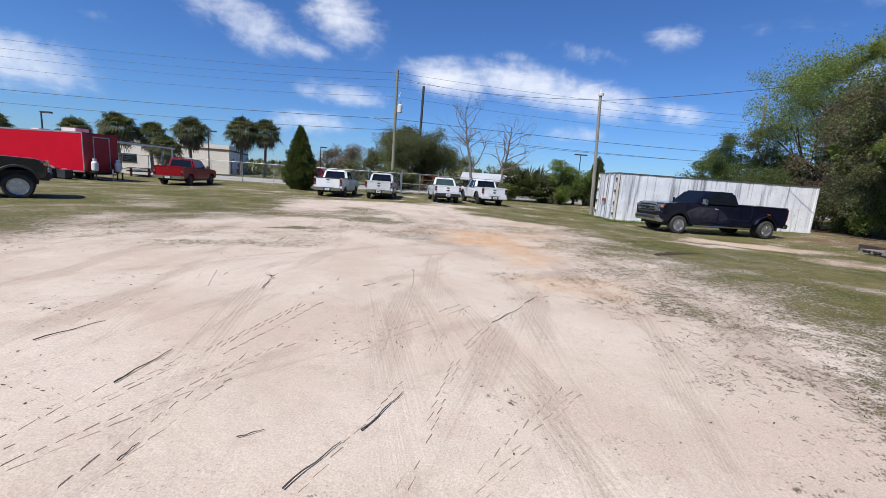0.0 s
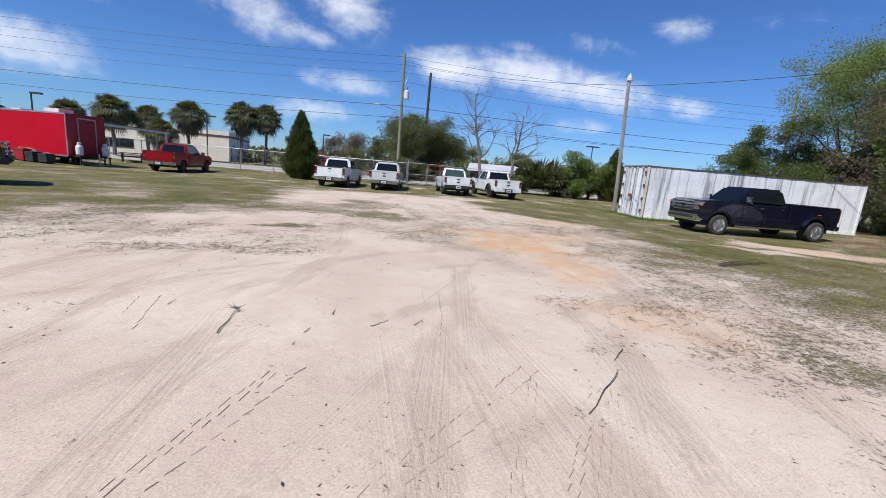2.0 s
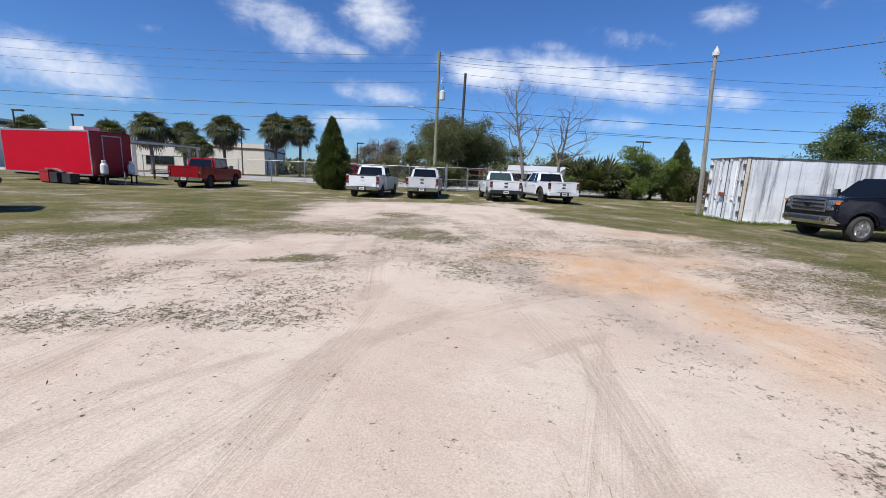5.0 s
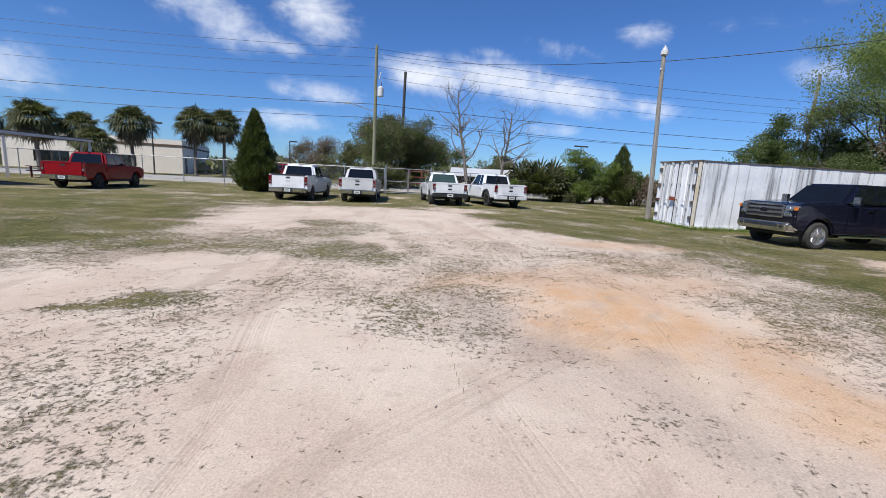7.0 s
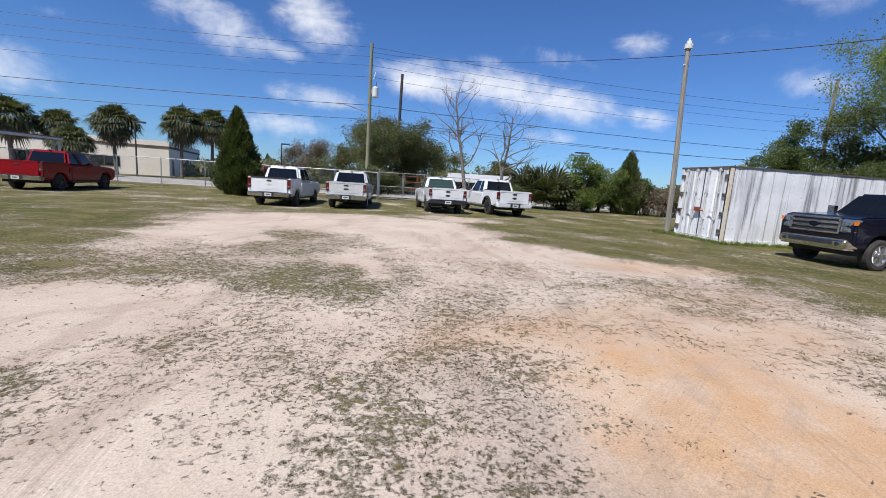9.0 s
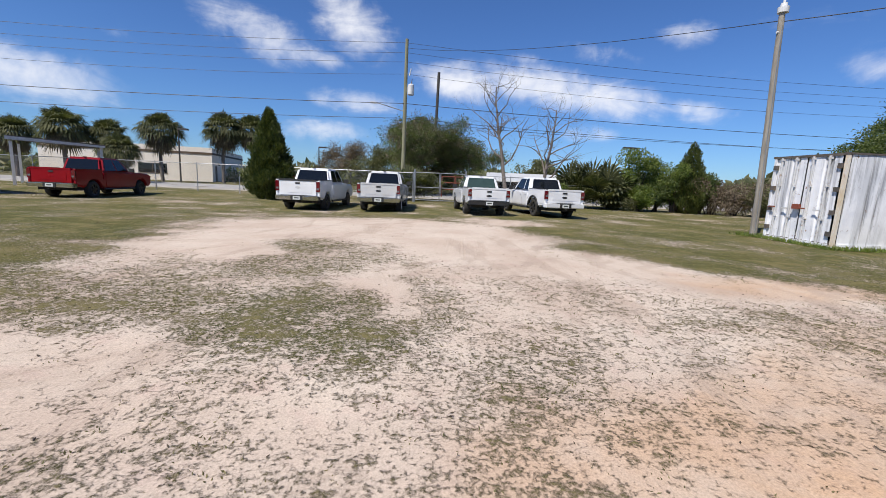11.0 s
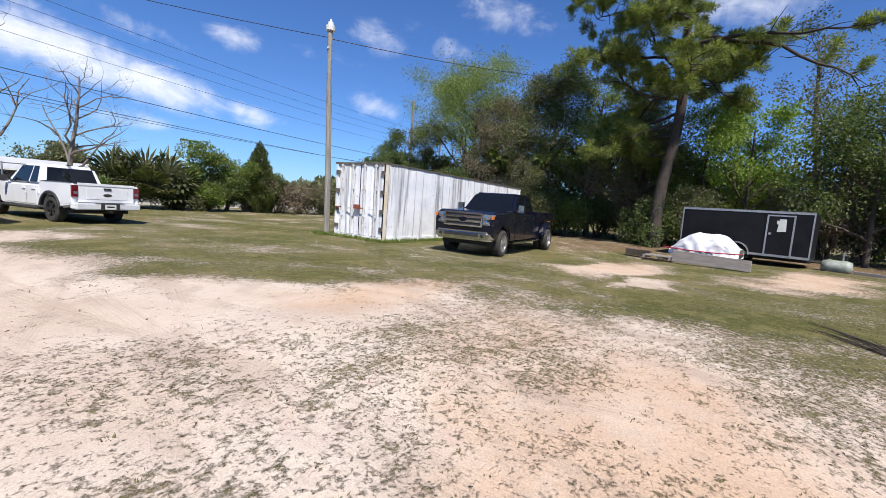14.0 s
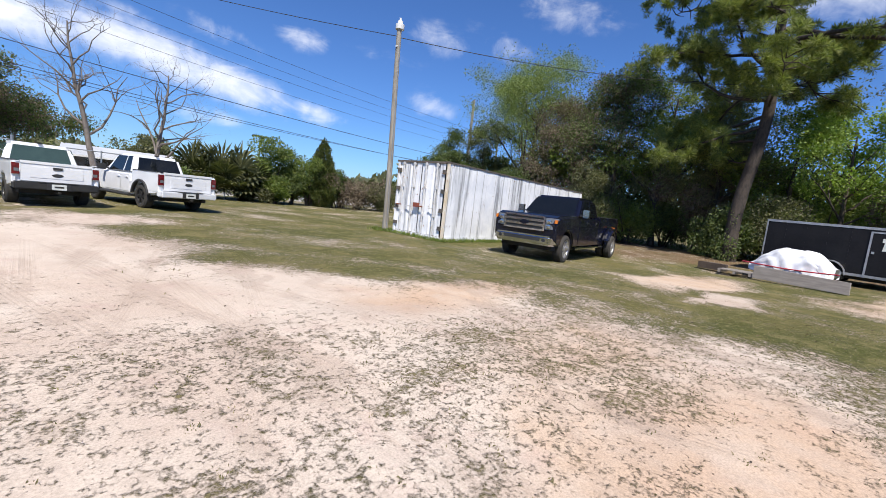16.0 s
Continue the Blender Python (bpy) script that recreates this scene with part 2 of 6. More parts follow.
def ground_material():
    m, n, bsdf = start("sandy ground", 0.95)
    place = n.add("ShaderNodeNewGeometry").outputs["Position"]

    def field(name):
        at = n.add("ShaderNodeAttribute")
        at.attribute_name = name
        return at.outputs["Fac"]
    grass, clay, damp = field("grass"), field("clay"), field("damp")
    blot, tuft = n.noise(place, 1.6, 5.0, 0.6), n.noise(place, 10.0, 6.0, 0.70, 0.2)
    speck, crumb = n.noise(place, 34.0, 5.0, 0.72, 0.1), n.noise(place, 75.0, 4.0, 0.7)
    mottle = n.math("ADD", n.math("MULTIPLY", tuft, 0.46), n.math("ADD", n.math("MULTIPLY", speck, 0.52), n.math("MULTIPLY", blot, 0.24)))
    mask = n.step(n.math("ADD", grass, n.math("MULTIPLY", n.math("SUBTRACT", mottle, 0.61), 3.7)), 0.38, 0.86)
    # sand: pale, pinkish and grey drifts
    pale = n.mix(n.step(n.noise(place, 0.55, 5.0), 0.35, 0.65), (0.570, 0.482, 0.400), (0.500, 0.402, 0.326))
    pale = n.mix(n.math("MULTIPLY", n.step(n.noise(place, 1.9, 6.0, 0.65), 0.52, 0.72), 0.6), pale, (0.500, 0.375, 0.318))
    pale = n.mix(n.math("MULTIPLY", n.step(n.noise(place, 3.4, 8.0, 0.7), 0.53, 0.78), 0.7), pale, (0.40, 0.325, 0.26))
    worn = n.step(n.noise(place, 1.6, 6.0, 0.65), 0.28, 0.60)
    pale = n.mix(n.math("MULTIPLY", clay, n.math("ADD", 0.35, n.math("MULTIPLY", worn, 0.65))), pale, (0.520, 0.325, 0.185))
    pale = n.mix(n.math("MULTIPLY", damp, n.math("ADD", 0.4, n.math("MULTIPLY", n.step(speck, 0.35, 0.65), 0.5))), pale, (0.30, 0.240, 0.205))
    # faint wheel tracks along and across the lot
    tracks = None
    for turn, off, seed, wide in ((52, 0.0, 1.0, 28.0), (22, 3.1, 2.0, 34.0), (-8, 1.4, 3.0, 24.0), (6, 0.6, 4.0, 30.0)):
        lane = n.scaled(place, (1, 1, 1), (seed * 3.7, off, 0), radians(turn))
        bundle = n.step(n.noise(n.scaled(lane, (1.3, 0.14, 0)), 1.0, 2.0), 0.50, 0.68)
        v = n.math("MULTIPLY", bundle, n.noise(n.scaled(lane, (wide, 0.25, 0)), 1.0, 3.0, 0.55, 0.15))
        tracks = v if tracks is None else n.math("ADD", tracks, v)
    pale = n.mix(n.math("MULTIPLY", n.step(tracks, 0.36, 0.86), 0.45), pale, (0.37, 0.285, 0.225))
    chips = n.math("MULTIPLY", n.step(n.noise(place, 48.0, 3.0, 0.6), 0.63, 0.70), n.step(blot, 0.40, 0.62))
    pale = n.mix(n.math("MULTIPLY", chips, 0.6), pale, (0.20, 0.155, 0.115))
    # grass: lush, dry and straw tones
    green = n.mix(n.step(n.noise(place, 0.35, 4.0), 0.38, 0.66), (0.074, 0.082, 0.020), (0.138, 0.122, 0.044))
    green = n.mix(n.math("SUBTRACT", 1.0, n.step(grass, 0.25, 0.68)), green, (0.235, 0.196, 0.112))
    green = n.mix(n.math("MULTIPLY", n.step(tuft, 0.50, 0.70), 0.7), green, (0.290, 0.245, 0.125))
    green = n.mix(n.math("MULTIPLY", n.step(speck, 0.50, 0.66), 0.75), green, (0.070, 0.066, 0.028))
    green = n.mix(n.math("MULTIPLY", n.step(blot, 0.48, 0.64), 0.55), green, (0.235, 0.195, 0.090))
    tone = n.mix(mask, pale, green)
    litter = field("duff")
    tone = n.mix(n.math("MULTIPLY", litter, n.step(mottle, 0.50, 0.66)), tone, n.mix(speck, (0.12, 0.066, 0.042), (0.22, 0.135, 0.088)))
    tone = n.mix(1.0, tone, n.mix(n.step(crumb, 0.30, 0.70), (0.80, 0.80, 0.80), (1.10, 1.10, 1.10)), "MULTIPLY")
    n.t.links.new(tone, bsdf.inputs["Base Color"])
    bsdf.inputs["Specular IOR Level"].default_value = 0.15
    lump = n.math("ADD", n.math("MULTIPLY", n.noise(place, 5.0, 5.0, 0.55), 0.5), n.math("MULTIPLY", crumb, 0.07))
    lump = n.math("ADD", n.math("SUBTRACT", lump, n.math("MULTIPLY", tracks, 0.45)), n.math("MULTIPLY", n.math("MULTIPLY", mask, speck), 0.75))
    b = n.add("ShaderNodeBump", ("Height", lump), Strength=0.85, Distance=0.035)
    n.t.links.new(b.outputs[0], bsdf.inputs["Normal"])
    return m


def worn_container():
    """Chalky white paint with grey streaks that run down and rust at the foot."""
    m, n, bsdf = start("chalky white container paint", 0.7)
    place = n.add("ShaderNodeTexCoord").outputs["Object"]
    run = n.noise(n.scaled(place, (2.6, 2.6, 0.22)), 1.0, 7.0, 0.65, 0.4)
    run2 = n.noise(n.scaled(place, (11.0, 11.0, 0.35)), 1.0, 5.0, 0.6)
    blot = n.noise(place, 1.3, 6.0, 0.7)
    tone = n.mix(n.step(blot, 0.35, 0.7), (0.80, 0.81, 0.84), (0.66, 0.68, 0.73))
    tone = n.mix(n.math("MULTIPLY", n.step(run, 0.50, 0.62), n.math("ADD", 0.30, n.math("MULTIPLY", n.step(run2, 0.4, 0.65), 0.6))), tone, (0.20, 0.21, 0.23))
    tone = n.mix(n.math("MULTIPLY", n.step(run2, 0.57, 0.70), 0.6), tone, (0.20, 0.17, 0.14))
    tone = n.mix(n.step(n.noise(place, 5.0, 8.0, 0.72), 0.61, 0.69), tone, (0.24, 0.13, 0.07))
    n.t.links.new(tone, bsdf.inputs["Base Color"])
    b = n.add("ShaderNodeBump", ("Height", n.math("ADD", blot, run2)), Strength=0.25, Distance=0.02)
    n.t.links.new(b.outputs[0], bsdf.inputs["Normal"])
    return m


M_GROUND = ground_material()
M_CONT = worn_container()
M_RUST = plain("rusty post paint", (0.58, 0.47, 0.32), (0.68, 0.67, 0.65), 0.75, 0.0, 2.5, 0.3, 30.0, stretch=(1, 1, 0.4), dirt=(0.26, 0.11, 0.045))
M_RUSTRED = plain("red rusty latch", (0.25, 0.06, 0.035), (0.16, 0.05, 0.03), 0.8)
M_BAR = plain("white galvanised bar", (0.62, 0.62, 0.62), (0.5, 0.5, 0.5), 0.5, 0.2, 4.0, dirt=(0.3, 0.22, 0.16))
M_TOPRAIL = plain("dark grimy rail", (0.06, 0.055, 0.05), (0.12, 0.10, 0.09), 0.85, dirt=(0.2, 0.11, 0.06))
M_WOODPOLE = plain("weathered pole wood", (0.33, 0.305, 0.265), (0.20, 0.18, 0.155), 0.9, 0.0, 2.0, 0.5, 30.0, stretch=(6, 6, 0.5))
M_GREENPOLE = plain("treated pole wood", (0.23, 0.23, 0.15), (0.16, 0.155, 0.10), 0.9, 0.0, 2.0, 0.5, 30.0, stretch=(6, 6, 0.5))
M_DARKPOLE = plain("dark painted mast", (0.03, 0.026, 0.024), (0.045, 0.04, 0.035), 0.7)
M_GALV = plain("galvanised steel", (0.42, 0.43, 0.44), (0.33, 0.34, 0.35), 0.42, 0.75, 6.0)
M_LAMPGREY = plain("grey lamp enamel", (0.62, 0.63, 0.64), (0.52, 0.53, 0.54), 0.45)
M_WIRE = plain("black cable", (0.02, 0.02, 0.022), (0.03, 0.03, 0.03), 0.6, bump=0.0)
M_WHITE = paint("white car paint", (0.74, 0.75, 0.77))
M_SILVER = paint("silver white car paint", (0.60, 0.60, 0.60), 0.28, 0.15)
M_RED = paint("red car paint", (0.25, 0.002, 0.007))
M_RED.node_tree.nodes["Principled BSDF"].inputs["Coat Weight"].default_value = 0.2
M_TRED = plain("red trailer skin", (0.46, 0.003, 0.018), (0.41, 0.003, 0.015), 0.55, 0.0, 1.0, 0.05, 12.0)
M_TRED.node_tree.nodes["Principled BSDF"].inputs["Specular IOR Level"].default_value = 0.12
M_NAVY = paint("navy car paint", (0.006, 0.007, 0.017), 0.22)
M_BLACKPAINT = paint("black car paint", (0.010, 0.010, 0.012), 0.25)
M_TRIM = plain("black plastic trim", (0.02, 0.02, 0.021), (0.03, 0.03, 0.03), 0.6)
M_TYRE = plain("tyre rubber", (0.022, 0.021, 0.020), (0.045, 0.041, 0.036), 0.85, 0.0, 5.0, 0.3, 60.0)
M_CHROME = plain("chrome", (0.60, 0.62, 0.66), (0.50, 0.52, 0.56), 0.14, 1.0, 8.0, 0.02)
M_RIM = plain("alloy rim", (0.55, 0.55, 0.57), (0.40, 0.40, 0.42), 0.3, 0.85, 9.0, 0.05)
M_GUNRIM = plain("black rim", (0.03, 0.03, 0.032), (0.05, 0.05, 0.05), 0.35, 0.4)
M_TAIL = plain("red tail lens", (0.15, 0.003, 0.007), (0.08, 0.003, 0.006), 0.15, 0.0, 20.0, 0.05, coat=0.8)
M_AMBER = plain("amber lens", (0.70, 0.20, 0.02), (0.60, 0.16, 0.02), 0.2, coat=0.6)
M_PLATE = plain("licence plate", (0.62, 0.64, 0.62), (0.5, 0.53, 0.5), 0.4)
M_UNDER = plain("grimy underbody", (0.014, 0.013, 0.012), (0.03, 0.027, 0.024), 0.9)


def glass(name, tint, rough=0.03):
    m, n, bsdf = start(name, rough)
    grime = n.noise(n.add("ShaderNodeTexCoord").outputs["Object"], 4.0, 6.0)
    n.t.links.new(n.mix(grime, tint, tuple(c * 1.5 + 0.002 for c in tint)), bsdf.inputs["Base Color"])
    bsdf.inputs["Specular IOR Level"].default_value = 0.45
    return m


M_GLASS = glass("tinted car glass", (0.004, 0.005, 0.006))
M_GLASSGREEN = glass("greenish car glass", (0.030, 0.050, 0.045))
M_HEAD = glass("headlamp glass", (0.10, 0.105, 0.115), 0.08)
M_BEIGE = plain("cream stucco", (0.82, 0.76, 0.68), (0.76, 0.70, 0.62), 0.9, 0.0, 0.5, 0.3, 20.0)
M_BROWNBAND = plain("brown band", (0.13, 0.09, 0.065), (0.10, 0.07, 0.05), 0.8)
M_METALROOF = plain("white metal roof", (0.50, 0.51, 0.52), (0.42, 0.43, 0.44), 0.45, 0.0, 0.4)
M_CONCRETE = plain("pale concrete", (0.46, 0.43, 0.39), (0.38, 0.355, 0.32), 0.9, 0.0, 0.6, 0.3, 25.0)
M_ROAD = plain("bleached road", (0.30, 0.29, 0.28), (0.38, 0.365, 0.345), 0.9, 0.0, 0.8, 0.4, 40.0)

# ---- building blocks ----


def part(name, bm, material, parent=None, label="", bevel=0.0, seg=1, smooth=False):
    """Links a bmesh as one mesh under a thing or a part."""
    if bevel:
        sharp = [e for e in bm.edges if len(e.link_faces) == 2 and e.calc_face_angle(0) > 0.6]
        bmesh.ops.bevel(bm, geom=sharp, offset=bevel, segments=seg, affect="EDGES", clamp_overlap=True)
    me = bpy.data.meshes.new(name)
    bm.to_mesh(me)
    bm.free()
    if smooth:
        me.polygons.foreach_set("use_smooth", [True] * len(me.polygons))
    me.materials.append(material)
    ob = new(name, me)
    if parent is not None:
        ob.parent = parent
    if label:
        ob["label"] = label
    return ob


def raw(name, verts, faces, material, parent=None, smooth=False):
    me = bpy.data.meshes.new(name)
    me.from_pydata([tuple(v) for v in verts], [], faces)
    me.materials.append(material)
    if smooth:
        me.polygons.foreach_set("use_smooth", [True] * len(me.polygons))
    ob = new(name, me)
    if parent is not None:
        ob.parent = parent
    return ob


def thing(name, m, label, category, group="", kind=""):
    ob = new(name)
    ob.matrix_world = m
    return tagged(ob, label, category, group, kind)


def box(x0, y0, z0, x1, y1, z1, bm=None):
    bm = bm or bmesh.new()
    v = [bm.verts.new((x, y, z)) for z in (z0, z1) for x, y in ((x0, y0), (x1, y0), (x1, y1), (x0, y1))]
    for f in ((3, 2, 1, 0), (4, 5, 6, 7), (0, 1, 5, 4), (1, 2, 6, 5), (2, 3, 7, 6), (3, 0, 4, 7)):
        bm.faces.new([v[i] for i in f])
    return bm


def hexa(lower, upper, bm=None):
    """A block between two quads."""
    bm = bm or bmesh.new()
    v = [bm.verts.new(p) for p in (*lower, *upper)]
    for f in ((3, 2, 1, 0), (4, 5, 6, 7), (0, 1, 5, 4), (1, 2, 6, 5), (2, 3, 7, 6), (3, 0, 4, 7)):
        bm.faces.new([v[i] for i in f])
    bmesh.ops.recalc_face_normals(bm, faces=bm.faces)
    return bm


def rod(a, b, r0, r1=None, sides=10, bm=None, caps=True):
    bm = bm or bmesh.new()
    r1 = r0 if r1 is None else r1
    a, b = Vector(a), Vector(b)
    q = (b - a).to_track_quat("Z", "Y")
    rings = []
    for p, r in ((a, r0), (b, r1)):
        rings.append([bm.verts.new(p + q @ Vector((r * math.cos(k * math.tau / sides), r * math.sin(k * math.tau / sides), 0))) for k in range(sides)])
    for k in range(sides):
        bm.faces.new((rings[0][k], rings[0][(k + 1) % sides], rings[1][(k + 1) % sides], rings[1][k]))
    if caps:
        bm.faces.new(rings[0][::-1])
        bm.faces.new(rings[1])
    return bm


def lathe(profile, sides=24, axis="x", bm=None):
    """Turns a profile of (along, radius) about an axis."""
    bm = bm or bmesh.new()
    rings = []
    for along, r in profile:
        ring = []
        for k in range(sides):
            c, s = r * math.cos(k * math.tau / sides), r * math.sin(k * math.tau / sides)
            ring.append(bm.verts.new({"x": (along, c, s), "z": (c, s, along), "y": (c, along, s)}[axis]))
        rings.append(ring)
    for a, b in zip(rings, rings[1:]):
        for k in range(sides):
            bm.faces.new((a[k], a[(k + 1) % sides], b[(k + 1) % sides], b[k]))
    bm.faces.new(rings[0][::-1])
    bm.faces.new(rings[-1])
    bmesh.ops.recalc_face_normals(bm, faces=bm.faces)
    return bm


def prism(points, x0, x1, bm=None):
    """A (y, z) outline pulled from x0 to x1."""
    bm = bm or bmesh.new()
    a, b = ([bm.verts.new((x, y, z)) for y, z in points] for x in (x0, x1))
    bm.faces.new(a)
    bm.faces.new(b[::-1])
    for i in range(len(points)):
        j = (i + 1) % len(points)
        bm.faces.new((a[j], a[i], b[i], b[j]))
    bmesh.ops.recalc_face_normals(bm, faces=bm.faces)
    return bm


def tubes(segments, sides=5):
    """Verts and faces of many tapered rods, for trees and wires."""
    verts, faces = [], []
    for a, b, r0, r1 in segments:
        a, b = Vector(a), Vector(b)
        d = (b - a).normalized()
        u = d.orthogonal().normalized()
        v = d.cross(u)
        k0 = len(verts)
        for p, r in ((a, r0), (b, r1)):
            for k in range(sides):
                w = k * math.tau / sides
                verts.append(p + r * (math.cos(w) * u + math.sin(w) * v))
        faces += [(k0 + k, k0 + (k + 1) % sides, k0 + sides + (k + 1) % sides, k0 + sides + k) for k in range(sides)]
    return verts, faces


def sweep(paths, sides=6):
    """Tapered, unbroken limbs: each path is a list of (point, radius)."""
    verts, faces = [], []
    for path in paths:
        u = None
        k0 = len(verts)
        for i, (p, r) in enumerate(path):
            a, b = path[max(i - 1, 0)][0], path[min(i + 1, len(path) - 1)][0]
            d = (Vector(b) - Vector(a)).normalized()
            u = d.orthogonal().normalized() if u is None else (u - d * u.dot(d)).normalized()
            v = d.cross(u)
            for k in range(sides):
                w = k * math.tau / sides
                verts.append(Vector(p) + r * (math.cos(w) * u + math.sin(w) * v))
        for i in range(len(path) - 1):
            for k in range(sides):
                a, b = k0 + i * sides + k, k0 + i * sides + (k + 1) % sides
                faces.append((a, b, b + sides, a + sides))
    return verts, faces


def height(x, y):
    """The lie of the land."""
    def hill(cx, cy, r, h):
        return h * math.exp(-((x - cx) ** 2 + (y - cy) ** 2) / (r * r))
    return hill(-11.5, -21, 4.5, 0.09) + hill(4.5, -9, 6.5, -0.17) + hill(-17, 7, 7, -0.18) + hill(-28, 8, 6, -0.1)


# ---- ground ----
DUFF = [(11.0, -7.6, 3.6, 2.4, -20, 0.85), (13.0, -14.0, 3.6, 6.4, 0, 0.9), (15.5, 0.0, 3.2, 9.0, 0, 1.0), (10.0, -19.5, 2.0, 3.0, 0, 0.8), (7.8, -10.6, 1.2, 1.0, 0, 0.6)]


def lie(x, y):
    """The ground's height with its small swells."""
    return height(x, y) + 0.030 * noise.noise((x * 0.55, y * 0.55, 0)) + 0.014 * noise.noise((x * 1.6, y * 1.6, 4))


def ground_sheet():
    def line(lo, a, b, hi, far):
        """Fine steps from a to b, coarser ones out to lo and hi, then the horizon."""
        inner = list(np.arange(lo, a - 0.01, 0.4)) + list(np.arange(a, b - 0.01, 0.16)) + list(np.arange(b, hi + 0.2, 0.4))
        return [-far, -250, -110] + [lo - 22, lo - 8] + inner + [hi + 8, hi + 22] + [110, 250, far]
    xs, ys = line(-42, -20, 2, 22, 2500), line(-30, -25, 4, 26, 2500)
    verts, fields = [], {"grass": [], "clay": [], "damp": [], "duff": []}
    for y in ys:
        for x in xs:
            near = -42 <= x <= 22 and -30 <= y <= 26
            verts.append((x, y, lie(x, y) if near else height(x, y) - 0.02))
            u, v = wander(x, y)
            fields["grass"].append(cover(x, y) if near else 0.9)
            fields["clay"].append(overlay(0.0, CLAY, u, v, 0.6))
            fields["damp"].append(overlay(0.0, DAMP, u, v, 0.7))
            fields["duff"].append(overlay(0.0, DUFF, u, v, 0.4))
    w = len(xs)
    faces = [(j * w + i, j * w + i + 1, (j + 1) * w + i + 1, (j + 1) * w + i) for j in range(len(ys) - 1) for i in range(w - 1)]
    ob = raw("ground", verts, faces, M_GROUND, smooth=True)
    for name, values in fields.items():
        ob.data.attributes.new(name, "FLOAT", "POINT").data.foreach_set("value", values)
    return tagged(ob, "pale sandy lot with patchy mown grass and orange clay", "ground", kind="structure")


ground_sheet()

# ---- shipping container ----
def shipping_container():
    c = thing("shipping_container", pose(0.06, -2.72, -0.03, 0, 0, 0.6), "chalky white weathered shipping container with rust streaks", "container")
    L, W, H = 12.12, 2.44, 2.66
    # long sides of ribbed sheet, end wall, roof and floor
    for y, out in ((0.0, -1), (W, 1)):
        bm = bmesh.new()
        n = 44
        row = []
        for i in range(n + 1):
            x = 0.14 + (L - 0.28) * i / n
            d = (0.010 if (i // 2) % 2 else 0.0) * out
            row.append([bm.verts.new((x, y + d + 0.03 * -out, z)) for z in (0.14, H - 0.04)])
        for a, b in zip(row, row[1:]):
            bm.faces.new((a[0], b[0], b[1], a[1]) if out < 0 else (b[0], a[0], a[1], b[1]))
        part("side_wall", bm, M_CONT, c)
    part("end_wall", box(L - 0.07, 0.1, 0.12, L - 0.03, W - 0.1, H - 0.1), M_CONT, c)
    part("roof", box(0.04, 0.04, H - 0.05, L - 0.04, W - 0.04, H - 0.02), M_CONT, c)
    part("floor", box(0.04, 0.04, 0.1, L - 0.04, W - 0.04, 0.15), M_TOPRAIL, c)
    for x in (0.0, L - 0.16):
        for y in (0.0, W - 0.16):
            part("corner_post", box(x, y, 0.0, x + (0.12 if x else 0.085), y + (0.12 if x else 0.085), H), M_RUST if x == 0 and y == 0 else M_CONT, c, "rusty cream-painted corner post" if x == 0 and y == 0 else "", 0.012)
            for z in (0.0, H - 0.06):
                part("corner_casting", box(x - 0.008, y - 0.008, z, x + 0.13, y + 0.13, z + 0.066), M_TOPRAIL if z else M_CONT, c, "", 0.015)
    for y in (0.0, W - 0.09):
        part("top_rail", box(0.16, y - 0.004, H - 0.045, L - 0.16, y + 0.09, H), M_TOPRAIL, c, "dark grimy top rail", 0.012)
        part("bottom_rail", box(0.16, y, 0.0, L - 0.16, y + 0.09, 0.15), M_CONT, c, "", 0.012)
    part("door_header", box(-0.002, 0.16, H - 0.07, 0.12, W - 0.16, H), M_TOPRAIL, c, "", 0.012)
    part("door_sill", box(-0.002, 0.16, 0.0, 0.12, W - 0.16, 0.13), M_CONT, c, "", 0.012)
    for k in range(2):
        y0, y1 = 0.17 + k * 1.055, 0.17 + k * 1.055 + 1.045
        bm = bmesh.new()
        ys = [y0, y0 + 0.22, y0 + 0.26, y0 + 0.48, y0 + 0.52, y0 + 0.78, y0 + 0.82, y1]
        ds = [0.0, 0.0, 0.03, 0.03, 0.0, 0.0, 0.03, 0.03]
        front = [[bm.verts.new((0.03 + d, y, z)) for z in (0.14, H - 0.07)] for y, d in zip(ys, ds)]
        for a, b in zip(front, front[1:]):
            bm.faces.new((a[1], b[1], b[0], a[0]))
        door = part("door", bm, M_CONT, c, "scuffed container door leaf")
        for off in (0.30, 0.80):
            y = y0 + off
            bar = part("lock_bar", rod((-0.035, y, 0.03), (-0.035, y, H - 0.06), 0.030, sides=8), M_BAR, door)
            for z in (0.06, 0.80, 1.75, H - 0.12):
                part("bar_guide", box(-0.065, y - 0.036, z - 0.03, 0.035, y + 0.036, z + 0.03), M_BAR, door, "", 0.01)
            part("lock_handle", box(-0.075, y - 0.02, 1.02 + 0.05 * off, -0.05, y + 0.22, 1.06 + 0.05 * off), M_RUSTRED if off > 0.5 else M_BAR, door, "", 0.008)
        for z in (0.35, 0.95, 1.6, 2.25):
            y = y0 if k == 0 else y1
            part("hinge", box(-0.03, y - 0.07, z, 0.04, y + 0.07, z + 0.13), M_TOPRAIL, door, "rusty hinge", 0.01)
    part("lock_box", box(-0.11, 1.13, 1.05, -0.02, 1.36, 1.2), M_RUSTRED, c, "red rusty padlock box", 0.02)
    for y in (0.1, W - 0.3):
        for x in (0.1, L - 0.5):
            part("block", box(x, y, -0.16, x + 0.4, y + 0.2, 0.0), M_CONCRETE, c)


shipping_container()


